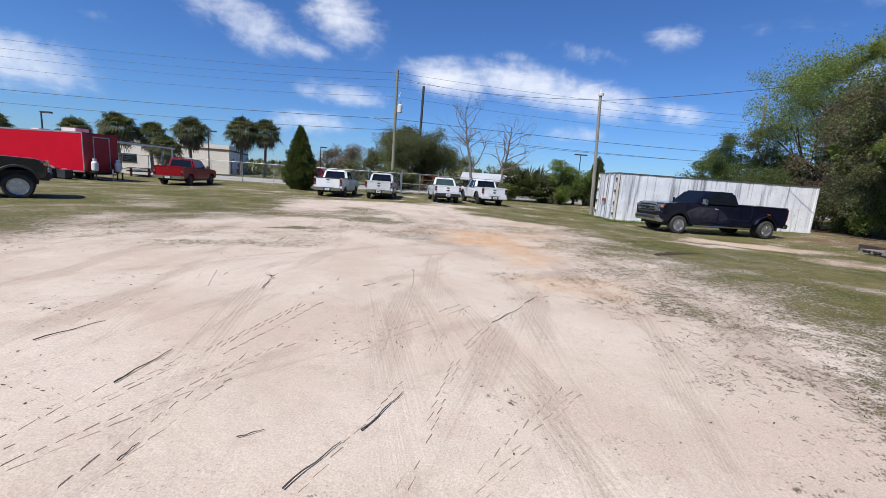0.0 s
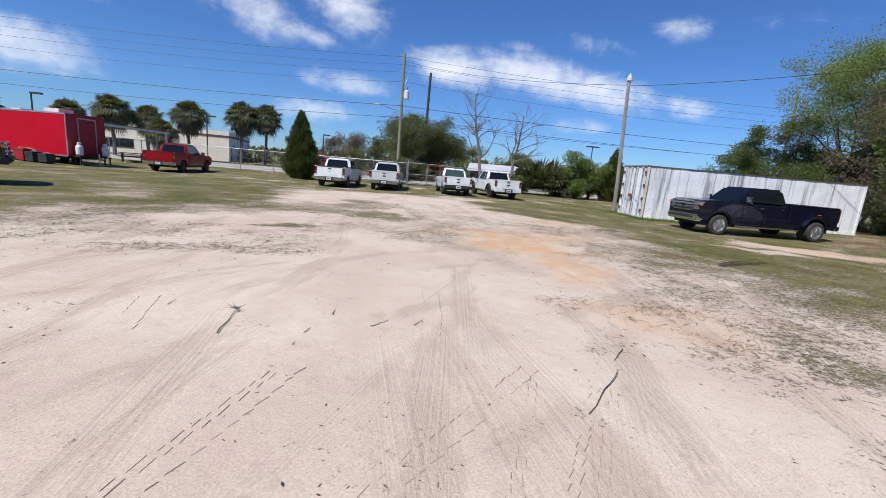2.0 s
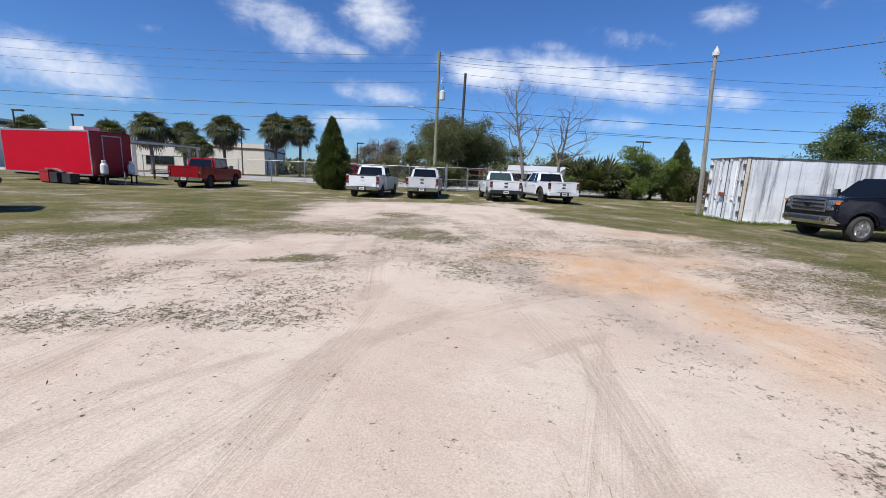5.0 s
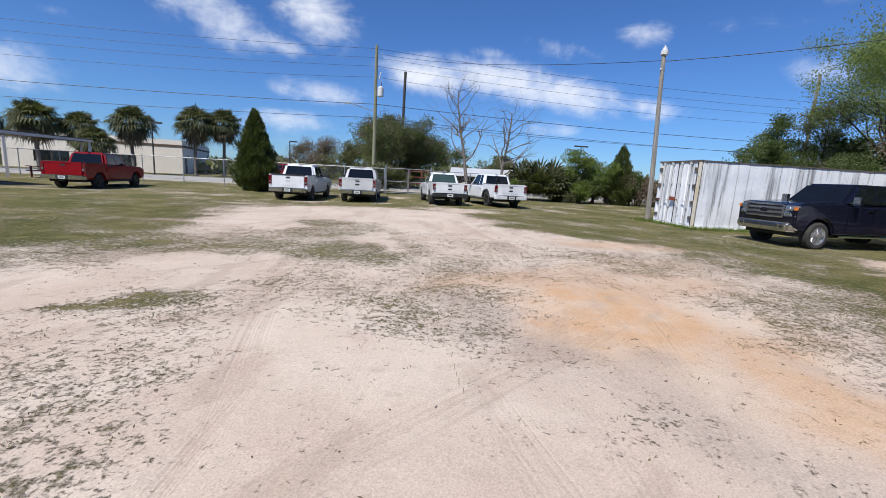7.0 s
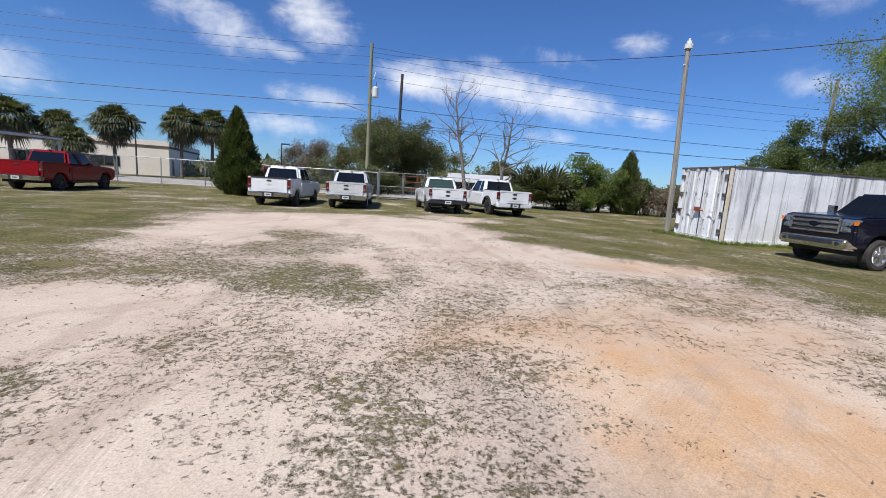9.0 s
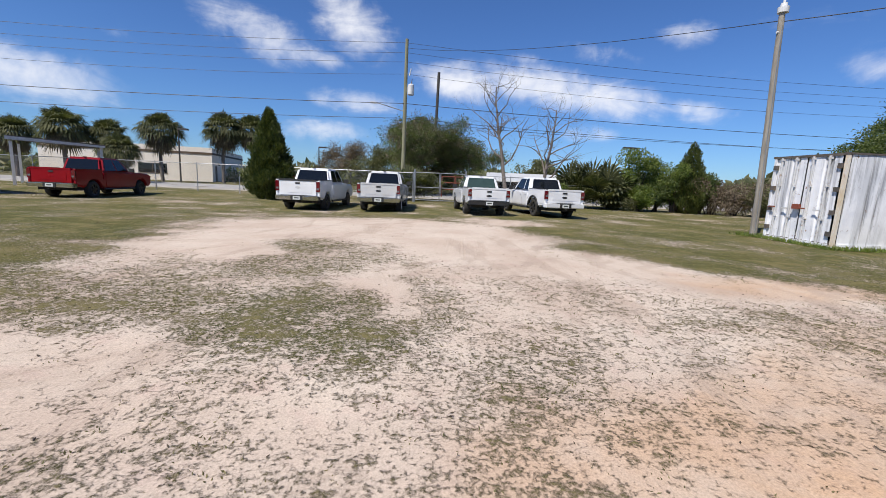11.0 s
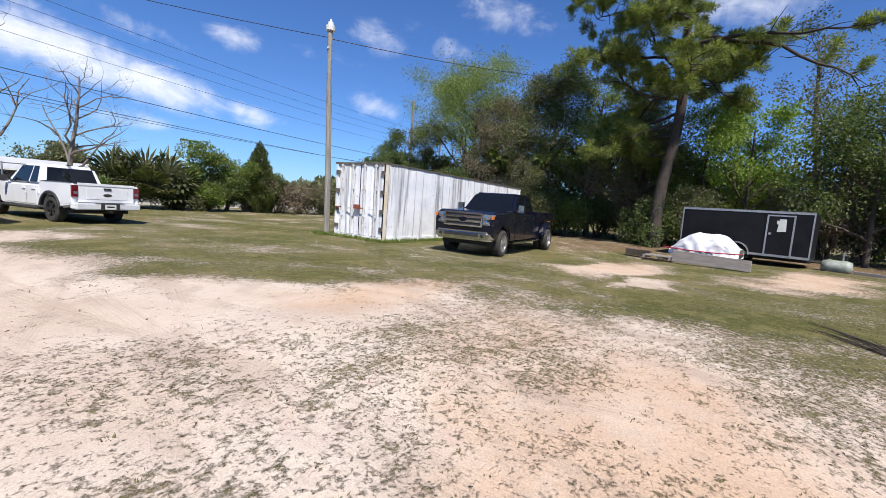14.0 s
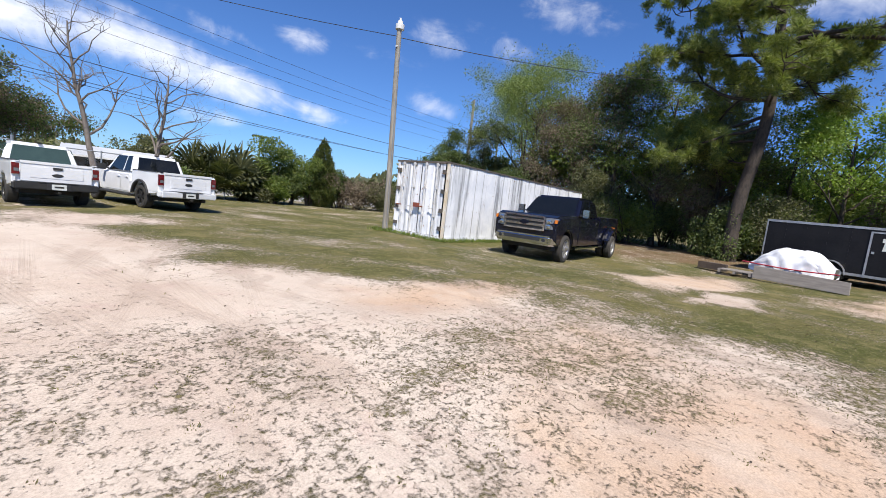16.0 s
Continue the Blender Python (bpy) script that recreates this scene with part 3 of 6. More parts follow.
# ---- pickups ----
def arch(yc, r, z0, n=8):
    """Points over a wheel, rear to front, from the height z0."""
    w = math.sqrt(max(r * r - (z0 - 0.40) ** 2, 0.01))
    a0 = math.atan2(z0 - 0.40, -w)
    a1 = math.atan2(z0 - 0.40, w)
    if a0 < 0:
        a0 += math.tau
    return [(yc + r * math.cos(a0 + (a1 - a0) * i / n), 0.40 + r * math.sin(a0 + (a1 - a0) * i / n)) for i in range(n + 1)]


def wheel(parent, x, y, r, width, rim, side, spokes=6, cover=0.62):
    w = new("wheel")
    w.parent = parent
    w.location = (x, y, r)
    h = width / 2
    bm = lathe([(-h * 0.2, r * 0.60), (-h, r * 0.66), (-h * 1.02, r * 0.86), (-h * 0.78, r * 0.98), (-h * 0.3, r), (h * 0.3, r), (h * 0.78, r * 0.98), (h * 1.02, r * 0.86), (h, r * 0.66), (h * 0.2, r * 0.60)], 28)
    part("tyre", bm, M_TYRE, w, smooth=False)
    s = side
    bm = lathe([(s * h * 0.55, r * 0.66), (s * h * 0.98, r * 0.665), (s * h * 0.9, r * 0.60), (s * h * 0.45, r * 0.56), (s * h * 0.40, 0.02)], 28)
    for k in range(spokes):
        a = k * math.tau / spokes
        d, e = Vector((0, math.cos(a), math.sin(a))), Vector((0, -math.sin(a), math.cos(a)))
        o = Vector((s * h * 0.62, 0, 0))
        up = Vector((s * h * 0.24, 0, 0))
        q = [o + d * r * 0.08 - e * r * 0.07, o + d * r * 0.60 - e * r * 0.10, o + d * r * 0.60 + e * r * 0.10, o + d * r * 0.08 + e * r * 0.07]
        hexa([v - up * 1.2 for v in q], [v + up for v in q], bm)
    rod((s * h * 0.4, 0, 0), (s * h * 0.98, 0, 0), r * 0.17, r * 0.14, 12, bm)
    part("rim", bm, rim, w)
    return w


def pickup(m, label, colour, rim, glass_mat, group="", **o):
    """A pickup that faces +y, its origin on the ground under the middle of the rear axle."""
    W, wb = o.get("W", 1.96), o.get("wb", 3.65)
    ro, fo = o.get("rear", 1.15), o.get("front", 0.95)
    bed, belt, roof, hood = o.get("bed", 1.33), o.get("belt", 1.22), o.get("roof", 1.90), o.get("hood", 1.20)
    r, lift = o.get("tyre", 0.39), o.get("lift", 0.0)
    cab0 = o.get("cab0", 0.62)                    # back of the cab
    cowl = wb - 0.75
    bumper = o.get("bumper", M_CHROME)
    t = thing("pickup_truck", m, label, "pickup truck", group)
    h = W / 2
    z0 = 0.50 + lift
    nose = wb + fo
    up = lambda pts: [(y, z + lift) for y, z in pts]
    lower = [(-ro + 0.05, z0 + 0.05)] + [p for p in up(arch(0, r + 0.10, 0.48))] + up([(0.62, 0.42), (wb - 0.62, 0.42)]) \
        + up(arch(wb, r + 0.10, 0.48)) + up([(nose - 0.18, 0.50), (nose - 0.02, 0.62), (nose, hood - 0.28), (nose - 0.06, hood - 0.10),
                                             (nose - 0.30, hood - 0.02), (cowl, hood + 0.05), (cowl - 0.25, belt)]) \
        + up([(cab0 + 0.02, belt), (cab0, 0.92), (-ro + 0.05, 0.92)])
    part("body", prism(lower, -h, h), colour, t, "", 0.06, 3)
    part("underbody", box(-h + 0.18, -ro + 0.25, 0.34 + lift, h - 0.18, nose - 0.25, 0.80 + lift), M_UNDER, t)
    for s in (-1, 1):
        pts = up([(-ro, 0.62)] + [(y, z + 0.003) for y, z in arch(0, r + 0.10, 0.62)] + [(cab0 - 0.02, 0.62), (cab0 - 0.02, bed), (-ro + 0.02, bed)])
        part("bed_side", prism(pts, s * (h - 0.10), s * (h + 0.006)), colour, t, "", 0.025, 2)
        part("bed_rail", box(s * h - 0.09 * (s > 0) - 0.0 * s, -ro + 0.04, bed + lift, s * h + 0.09 * (s < 0), cab0 - 0.04, bed + 0.022 + lift), M_TRIM, t, "", 0.008)
    # tailgate with its pressed field, handle and badge
    gate = part("tailgate", box(-h + 0.17, -ro - 0.02, 0.70 + lift, h - 0.17, -ro + 0.06, bed + lift), colour, t, "", 0.02, 2)
    part("pressed_field", box(-h + 0.36, -ro - 0.028, 0.80 + lift, h - 0.36, -ro - 0.018, bed - 0.13 + lift), colour, gate, "", 0.004)
    part("gate_lip", box(-h + 0.16, -ro - 0.035, bed - 0.05 + lift, h - 0.16, -ro + 0.03, bed + 0.02 + lift), o.get("lip", colour), gate, "", 0.012)
    part("handle", box(-0.10, -ro - 0.045, bed - 0.18 + lift, 0.10, -ro - 0.02, bed - 0.11 + lift), M_TRIM, gate, "black tailgate handle", 0.01)
    part("badge", lathe([(-ro - 0.034, 0.085), (-ro - 0.026, 0.09)], 20, "y"), o.get("badge", M_TRIM), gate) \
        .matrix_basis = pose(o.get("badge_x", 0), 0, bed - 0.33 + lift) @ Matrix.Diagonal((1.4, 1, 0.55, 1))
    for s in (-1, 1):
        lamp = part("tail_light", box(s * h - 0.15 * (s > 0), -ro - 0.025, 0.86 + lift, s * h + 0.15 * (s < 0), -ro + 0.10, bed - 0.06 + lift), M_TAIL, t, "", 0.02)
        part("reversing_lens", box(s * (h - 0.09) - 0.05, -ro - 0.031, 0.94 + lift, s * (h - 0.09) + 0.05, -ro - 0.02, 1.02 + lift), M_HEAD, lamp)
    rear = part("rear_bumper", hexa([(-h + 0.03, -ro - 0.16, 0.48 + lift), (h - 0.03, -ro - 0.16, 0.48 + lift), (h, -ro + 0.1, 0.48 + lift), (-h, -ro + 0.1, 0.48 + lift)],
                                    [(-h + 0.03, -ro - 0.18, 0.68 + lift), (h - 0.03, -ro - 0.18, 0.68 + lift), (h, -ro + 0.1, 0.68 + lift), (-h, -ro + 0.1, 0.68 + lift)]), bumper, t, "", 0.03, 2)
    part("step_pad", box(-0.42, -ro - 0.17, 0.68 + lift, 0.42, -ro - 0.03, 0.692 + lift), M_TRIM, rear)
    part("plate_recess", box(-0.26, -ro - 0.186, 0.49 + lift, 0.26, -ro - 0.165, 0.67 + lift), M_TRIM, rear, "", 0.01)
    part("licence_plate", box(-0.155, -ro - 0.194, 0.50 + lift, 0.155, -ro - 0.187, 0.65 + lift), M_PLATE, rear, "pale licence plate")
    bars = box(-0.10, -ro - 0.198, 0.555 + lift, 0.10, -ro - 0.195, 0.60 + lift)
    part("plate_writing", bars, M_TRIM, rear)
    part("hitch", rod((0, -ro - 0.26, 0.42 + lift), (0, -ro + 0.15, 0.42 + lift), 0.035, sides=6), M_UNDER, t)
    part("exhaust", rod((h * 0.6, -ro - 0.02, 0.42 + lift), (h * 0.6, -ro + 0.4, 0.42 + lift), 0.04, sides=8), M_UNDER, t)
    # cab with glass set proud of it
    hb, ht = h - 0.035, h - 0.21
    yb0, yb1 = cab0 + 0.02, cowl + 0.05
    yt0, yt1 = cab0 + 0.26, cowl - 0.66
    zb, zt = belt - 0.03 + lift, roof + lift
    lo = [(-hb, yb0, zb), (hb, yb0, zb), (hb, yb1, zb), (-hb, yb1, zb)]
    hi = [(-ht, yt0, zt), (ht, yt0, zt), (ht, yt1, zt), (-ht, yt1, zt)]
    cab = part("cab", hexa(lo, hi), o.get("cab", colour), t, "", 0.10, 4)

    def pane(name, c0, c1, c2, c3, u0, u1, v0, v1, out):
        """A pane on the slanted face c0 c1 (foot) c2 c3 (head)."""
        c0, c1, c2, c3 = (Vector(c) for c in (c0, c1, c2, c3))
        at = lambda u, v: (c0.lerp(c1, u)).lerp(c3.lerp(c2, u), v)
        quad = [at(u0, v0), at(u1, v0), at(u1, v1), at(u0, v1)]
        nrm = (quad[1] - quad[0]).cross(quad[3] - quad[0]).normalized() * out
        bm = hexa([q - nrm * 0.02 for q in quad], [q + nrm * 0.008 for q in quad])
        return part(name, bm, glass_mat, cab, "", 0.006)
    pane("rear_window", lo[0], lo[1], hi[1], hi[0], 0.09, 0.91, 0.16, 0.86, 1)
    pane("windscreen", lo[3], lo[2], hi[2], hi[3], 0.06, 0.94, 0.14, 0.90, -1)
    doors = o.get("doors", 2)
    for s in (-1, 1):
        a, b, c, d = (lo[1], lo[2], hi[2], hi[1]) if s > 0 else (lo[0], lo[3], hi[3], hi[0])
        cuts = [(0.10, 0.47), (0.51, 0.86)] if doors == 2 else [(0.08, 0.30), (0.34, 0.84)]
        for u0, u1 in cuts:
            pane("side_window", a, b, c, d, u0, u1, 0.13, 0.88, s)
        # door seams and handles
        span = yb1 - yb0
        for u0, u1 in cuts:
            y0, y1 = yb0 + span * (u0 - 0.03), yb0 + span * (u1 + 0.03)
            if y1 > wb - r - 0.16:
                y1 = wb - r - 0.16
            leafd = part("door", box(s * h - 0.012, max(y0, r + 0.14), 0.52 + lift, s * h + 0.012, y1, belt - 0.05 + lift), colour, t, "", 0.006)
            part("door_handle", box(s * h, max(y0, r + 0.14) + 0.07, belt - 0.17 + lift, s * (h + 0.035), max(y0, r + 0.14) + 0.27, belt - 0.12 + lift), o.get("handle", colour), leafd, "", 0.008)
        mir = part("mirror", box(s * (h + 0.06) - 0.02 * s, cowl - 0.36, belt + 0.02 + lift, s * (h + 0.06 + o.get("mirror", 0.20)), cowl - 0.24, belt + o.get("mirror_h", 0.22) + lift), o.get("mirror_mat", M_TRIM), t, "", 0.03, 2)
        part("mirror_arm", box(s * (h - 0.08), cowl - 0.34, belt + 0.06 + lift, s * (h + 0.07), cowl - 0.28, belt + 0.11 + lift), M_TRIM, mir)
        if o.get("flares"):
            for yc in (0, wb):
                pts = arch(yc, r + 0.17, 0.50, 10)
                inner = arch(yc, r + 0.09, 0.50, 10)
                part("wheel_flare", prism(up(pts + inner[::-1]), s * (h - 0.05), s * (h + 0.055)), M_TRIM, t, "black wheel flare", 0.012)
        if o.get("steps", True):
            part("side_step", rod((s * (h + 0.02), r + 0.25, 0.40 + lift), (s * (h + 0.02), wb - r - 0.25, 0.40 + lift), 0.045, sides=8), o.get("step_mat", M_TRIM), t)
        # front end: stacked lamps that wrap round the corner
        xa, xb, za = h - 0.36, h - 0.004, hood - 0.44 + lift
        fore = [(s * xa, nose + 0.03), (s * (xb - 0.10), nose + 0.005), (s * xb, nose - 0.09), (s * xb, nose - 0.15), (s * xa, nose - 0.15)]
        bm = bmesh.new()
        foot, head = ([bm.verts.new((x, y - k, z)) for x, y in fore] for k, z in ((0.0, za), (0.035, hood - 0.10 + lift)))
        bm.faces.new(foot), bm.faces.new(head)
        for i in range(5):
            bm.faces.new((foot[i], foot[(i + 1) % 5], head[(i + 1) % 5], head[i]))
        bmesh.ops.recalc_face_normals(bm, faces=bm.faces)
        lamp = part("headlight", bm, M_HEAD, t, "clear headlight", 0.02, 2)
        for z in (za + 0.09, za + 0.23):
            part("reflector", lathe([(nose - 0.02, 0.07), (nose + 0.030, 0.066), (nose + 0.034, 0.03)], 14, "y"), M_CHROME, lamp, "bright lamp reflector").location = (s * (h - 0.24), 0, z)
        part("indicator", box(s * (h - 0.05) - 0.03, nose - 0.14, za + 0.20, s * (h - 0.05) + 0.03, nose + 0.0, za + 0.30), M_AMBER, lamp, "amber indicator", 0.012)
        wheel(t, s * (h - 0.14), wb, r, 0.27, rim, s)
        if o.get("dually"):
            wheel(t, s * (h + 0.12), 0, r, 0.25, rim, s)
            wheel(t, s * (h - 0.16), 0, r, 0.25, rim, s)
            pts = arch(0, r + 0.30, 0.52, 10)
            inner = arch(0, r + 0.09, 0.52, 10)
            part("wide_fender", prism(up(pts + inner[::-1]), s * (h - 0.02), s * (h + 0.25)), colour, t, "", 0.10, 3)
            part("marker_light", box(s * (h + 0.1), -0.1, r + 0.40 + 0.28 + lift, s * (h + 0.2), -0.02, r + 0.40 + 0.31 + lift), M_AMBER, t)
        else:
            wheel(t, s * (h - 0.14), 0, r, 0.27, rim, s)
    g0, g1 = hood - 0.47 + lift, hood - 0.09 + lift
    grille = part("grille", box(-h + 0.36, nose - 0.06, g0, h - 0.36, nose + 0.025, g1), M_TRIM, t, "", 0.02)
    for x in (-h + 0.35, h - 0.40):
        part("grille_frame", box(x, nose - 0.04, g0 - 0.02, x + 0.05, nose + 0.045, g1 + 0.02), M_CHROME, grille, "chrome grille frame", 0.015, 2)
    for z, k in ((g0, 0.022), (g1, 0.028), (g0 + (g1 - g0) * 0.36, 0.032), (g0 + (g1 - g0) * 0.70, 0.032)):
        part("grille_bar", box(-h + 0.40, nose + 0.0, z - k, h - 0.40, nose + 0.05, z + k), M_CHROME, grille, "chrome grille bar", 0.015, 2)
    part("grille_badge", lathe([(nose + 0.045, 0.12), (nose + 0.062, 0.11)], 20, "y"), M_NAVY, grille).matrix_basis = pose(0, 0, (g0 + g1) / 2) @ Matrix.Diagonal((1.2, 1, 0.6, 1))
    fb = part("front_bumper", hexa([(-h, nose - 0.25, 0.48 + lift), (h, nose - 0.25, 0.48 + lift), (h - 0.12, nose + 0.10, 0.48 + lift), (-h + 0.12, nose + 0.10, 0.48 + lift)],
                                   [(-h, nose - 0.25, 0.76 + lift), (h, nose - 0.25, 0.76 + lift), (h - 0.12, nose + 0.12, 0.76 + lift), (-h + 0.12, nose + 0.12, 0.76 + lift)]), o.get("front_bumper", M_CHROME), t, "", 0.06, 3)
    part("air_intake", box(-h + 0.42, nose + 0.08, 0.60 + lift, h - 0.42, nose + 0.130, 0.70 + lift), M_TRIM, fb, "", 0.01)
    for s in (-1, 1):
        part("fog_light", lathe([(nose + 0.10, 0.06), (nose + 0.135, 0.05)], 14, "y"), M_TRIM, fb).matrix_basis = pose(s * (h - 0.30), 0, 0.64 + lift)
    part("roof_aerial", box(-0.05, yt0 + 0.02, zt, 0.05, yt0 + 0.14, zt + 0.03), M_TRIM, cab, "", 0.01)
    return t


def stand(x, y, turn, sink=0.0):
    return pose(x, y, height(x, y) - 0.015 - sink, 0, 0, turn)


ROW = "pickups parked along the fence"
pickup(stand(-16.75, 6.25, -5), "white crew-cab pickup with chrome bumper, parked on grass", M_WHITE, M_GUNRIM, M_GLASS, ROW, W=1.96, lip=M_TRIM, bed=1.36, roof=1.92, badge=M_SILVER)
pickup(stand(-13.32, 6.55, -2), "silver white pickup with red tail lights, parked on grass", M_SILVER, M_RIM, M_GLASS, ROW, W=1.93, doors=1, bed=1.30, roof=1.88, badge_x=0)
pickup(stand(-8.55, 5.6, 3), "older white pickup with dark grey bumper, parked on grass", M_WHITE, M_GUNRIM, M_GLASSGREEN, ROW, W=1.84, doors=1, bumper=M_TRIM, bed=1.22, roof=1.76, belt=1.12, hood=1.1, tyre=0.36, wb=3.3, steps=False)
pickup(stand(-5.42, 5.35, 9), "white pickup with black wheel flares, parked on grass", M_WHITE, M_GUNRIM, M_GLASS, ROW, W=1.86, doors=1, bed=1.26, roof=1.80, belt=1.14, flares=True, bumper=M_WHITE, tyre=0.41, wb=3.5)
pickup(stand(-27.9, 7.1, 3), "red crew-cab pickup with chrome rear bumper on grass", M_RED, M_GUNRIM, M_GLASS, W=1.96, bed=1.32, roof=1.90, badge=M_RED)
pickup(stand(5.6, -5.35, 93.0), "navy crew-cab dually pickup with chrome grille", M_NAVY, M_RIM, M_GLASS, W=1.98, wb=4.38, rear=1.25, front=0.98, bed=1.45, belt=1.36, hood=1.38, roof=2.02, tyre=0.42, dually=True, mirror=0.17, mirror_h=0.27, mirror_mat=M_CHROME, handle=M_CHROME, lift=0.03, step_mat=M_CHROME, cab0=1.25)


# ---- poles, lamps and wires ----
def pole(name, x, y, top, r0, r1, mat, label, lean=(0, 0), z=0.0):
    t = thing(name, pose(x, y, height(x, y) - 0.3 + z), label, "utility pole")
    p = lambda k: Vector((lean[0] * k + 0.02 * math.sin(k * 5), lean[1] * k, (top + 0.3) * k))
    rings = [(p(i / 7), r0 + (r1 - r0) * i / 7) for i in range(8)] + [(p(1.0), 0.005)]
    v, f = sweep([rings], 12)
    raw("shaft", v, f, mat, t)
    return t


P2 = pole("light_pole", 0.0, 0.0, 7.05, 0.112, 0.082, M_WOODPOLE, "weathered wooden light pole with grey lamp on top", (-0.42, -0.25))
lamp = part("lamp_head", lathe([(0, 0.05), (0.02, 0.15), (0.18, 0.155), (0.20, 0.10), (0.30, 0.09), (0.32, 0.04), (0.40, 0.035)], 18, "z"), M_LAMPGREY, P2, "grey dusk-to-dawn lamp head")
lamp.location = (-0.42, -0.25, 7.30)
part("lamp_arm", rod((-0.40, -0.24, 7.0), (-0.42, -0.25, 7.32), 0.03, sides=8), M_GALV, P2)
part("conduit", rod((-0.06, -0.12, 0.5), (-0.43, -0.32, 6.9), 0.014, sides=6), M_GALV, P2)
part("insulator", rod((-0.52, -0.25, 6.75), (-0.36, -0.25, 6.75), 0.035, sides=8), M_LAMPGREY, P2)
P1 = pole("utility_pole", -13.15, 23.3, 12.9, 0.19, 0.13, M_GREENPOLE, "tall greenish utility pole carrying a transformer", (0.10, 0))
can = part("transformer", lathe([(0, 0.24), (0.04, 0.27), (0.78, 0.27), (0.84, 0.22), (0.92, 0.08)], 18, "z"), M_LAMPGREY, P1, "pale grey transformer can")
can.location = (0.52, -0.1, 8.75)
part("bracket", box(0.1, -0.1, 9.0, 0.4, 0.0, 9.4), M_GALV, P1)
part("bushing", rod((0.55, -0.1, 9.6), (0.6, -0.1, 10.05), 0.04, 0.03, 8), M_BROWNBAND, P1)
part("cutout", rod((0.35, 0, 10.3), (0.5, 0, 10.9), 0.05, 0.04, 8), M_LAMPGREY, P1)
arm = part("street_light_arm", rod((0.1, 0, 7.4), (-2.3, -0.1, 8.0), 0.035, sides=8), M_GALV, P1)
part("street_light_head", box(-2.85, -0.18, 7.93, -2.25, 0.02, 8.06), M_LAMPGREY, P1, "", 0.03)
pole("mast", -9.9, 48.0, 16.5, 0.22, 0.20, M_DARKPOLE, "tall dark far-off mast", (0.35, 0))
pole("utility_pole", -44.5, 10.4, 10.3, 0.17, 0.13, M_GREENPOLE, "greenish wooden utility pole behind the red trailer", (-0.15, 0))
pole("utility_pole", 47, 26.0, 12.6, 0.18, 0.13, M_GREENPOLE, "grey wooden utility pole beyond the trees", (0.1, 0))
pole("utility_pole", 20.0, 11.5, 10.5, 0.15, 0.11, M_WOODPOLE, "wooden utility pole among the trees", (0.1, 0))
pole("utility_pole", -66, 20.5, 12.6, 0.18, 0.13, M_GREENPOLE, "far wooden utility pole along the road", (0.1, 0))
pole("post", -5.0, 52.0, 7.2, 0.12, 0.11, M_DARKPOLE, "thin dark far-off post", (0.05, 0))


def wire(name, a, b, sag, r=0.014, label="thin black overhead cable slung between poles"):
    a, b = Vector(a), Vector(b)
    n = 18
    pts = [a.lerp(b, i / n) - Vector((0, 0, 4 * sag * (i / n) * (1 - i / n))) for i in range(n + 1)]
    v, f = sweep([[(p, r) for p in pts]], 5)
    tagged(raw(name, v, f, M_WIRE), label, "cable", "overhead cables")


for z, dy, r, sag in ((12.6, 0.0, 0.014, 0.7), (11.9, 0.25, 0.012, 0.8), (11.1, 0.0, 0.012, 0.8), (10.2, 0.25, 0.012, 0.9), (7.75, -0.12, 0.024, 0.45), (6.55, -0.12, 0.020, 0.5)):
    wire("overhead_cable", (-66, 20.5 + dy, z - 0.2), (-13.08, 23.3 + dy, z), sag, r)
    wire("overhead_cable", (-13.08, 23.3 + dy, z), (47, 26.0 + dy, z - 0.3), sag, r)
wire("overhead_cable", (-13.08, 23.3, 12.2), (-0.42, -0.25, 6.78), 0.5, 0.012)
wire("overhead_cable", (-0.42, -0.25, 6.75), (14.0, -9.0, 8.4), 0.35, 0.014)
wire("overhead_cable", (-13.05, 23.3, 6.3), (47, 25.9, 6.6), 0.6, 0.016)


def area_light(x, y, z, heads=1, label="dark far-off car park light"):
    t = thing("street_lamp", pose(x, y, 0), label, "street lamp", "far street lamps")
    part("pole", rod((0, 0, 0), (0, 0, z), 0.09, 0.07, 8), M_DARKPOLE, t)
    for k in range(heads):
        s = (1, -1)[k]
        part("head", box(min(0, s * 1.0), -0.2, z - 0.05, max(0, s * 1.0), 0.2, z + 0.12), M_DARKPOLE, t, "", 0.03)


area_light(-25.5, 45.0, 5.2)
area_light(-37.5, 33.5, 5.6, 1)
area_light(16.2, 42.0, 6.9, 2)
area_light(-50.0, 24.0, 5.6, 1)
area_light(-56.0, 24.0, 5.8, 1)


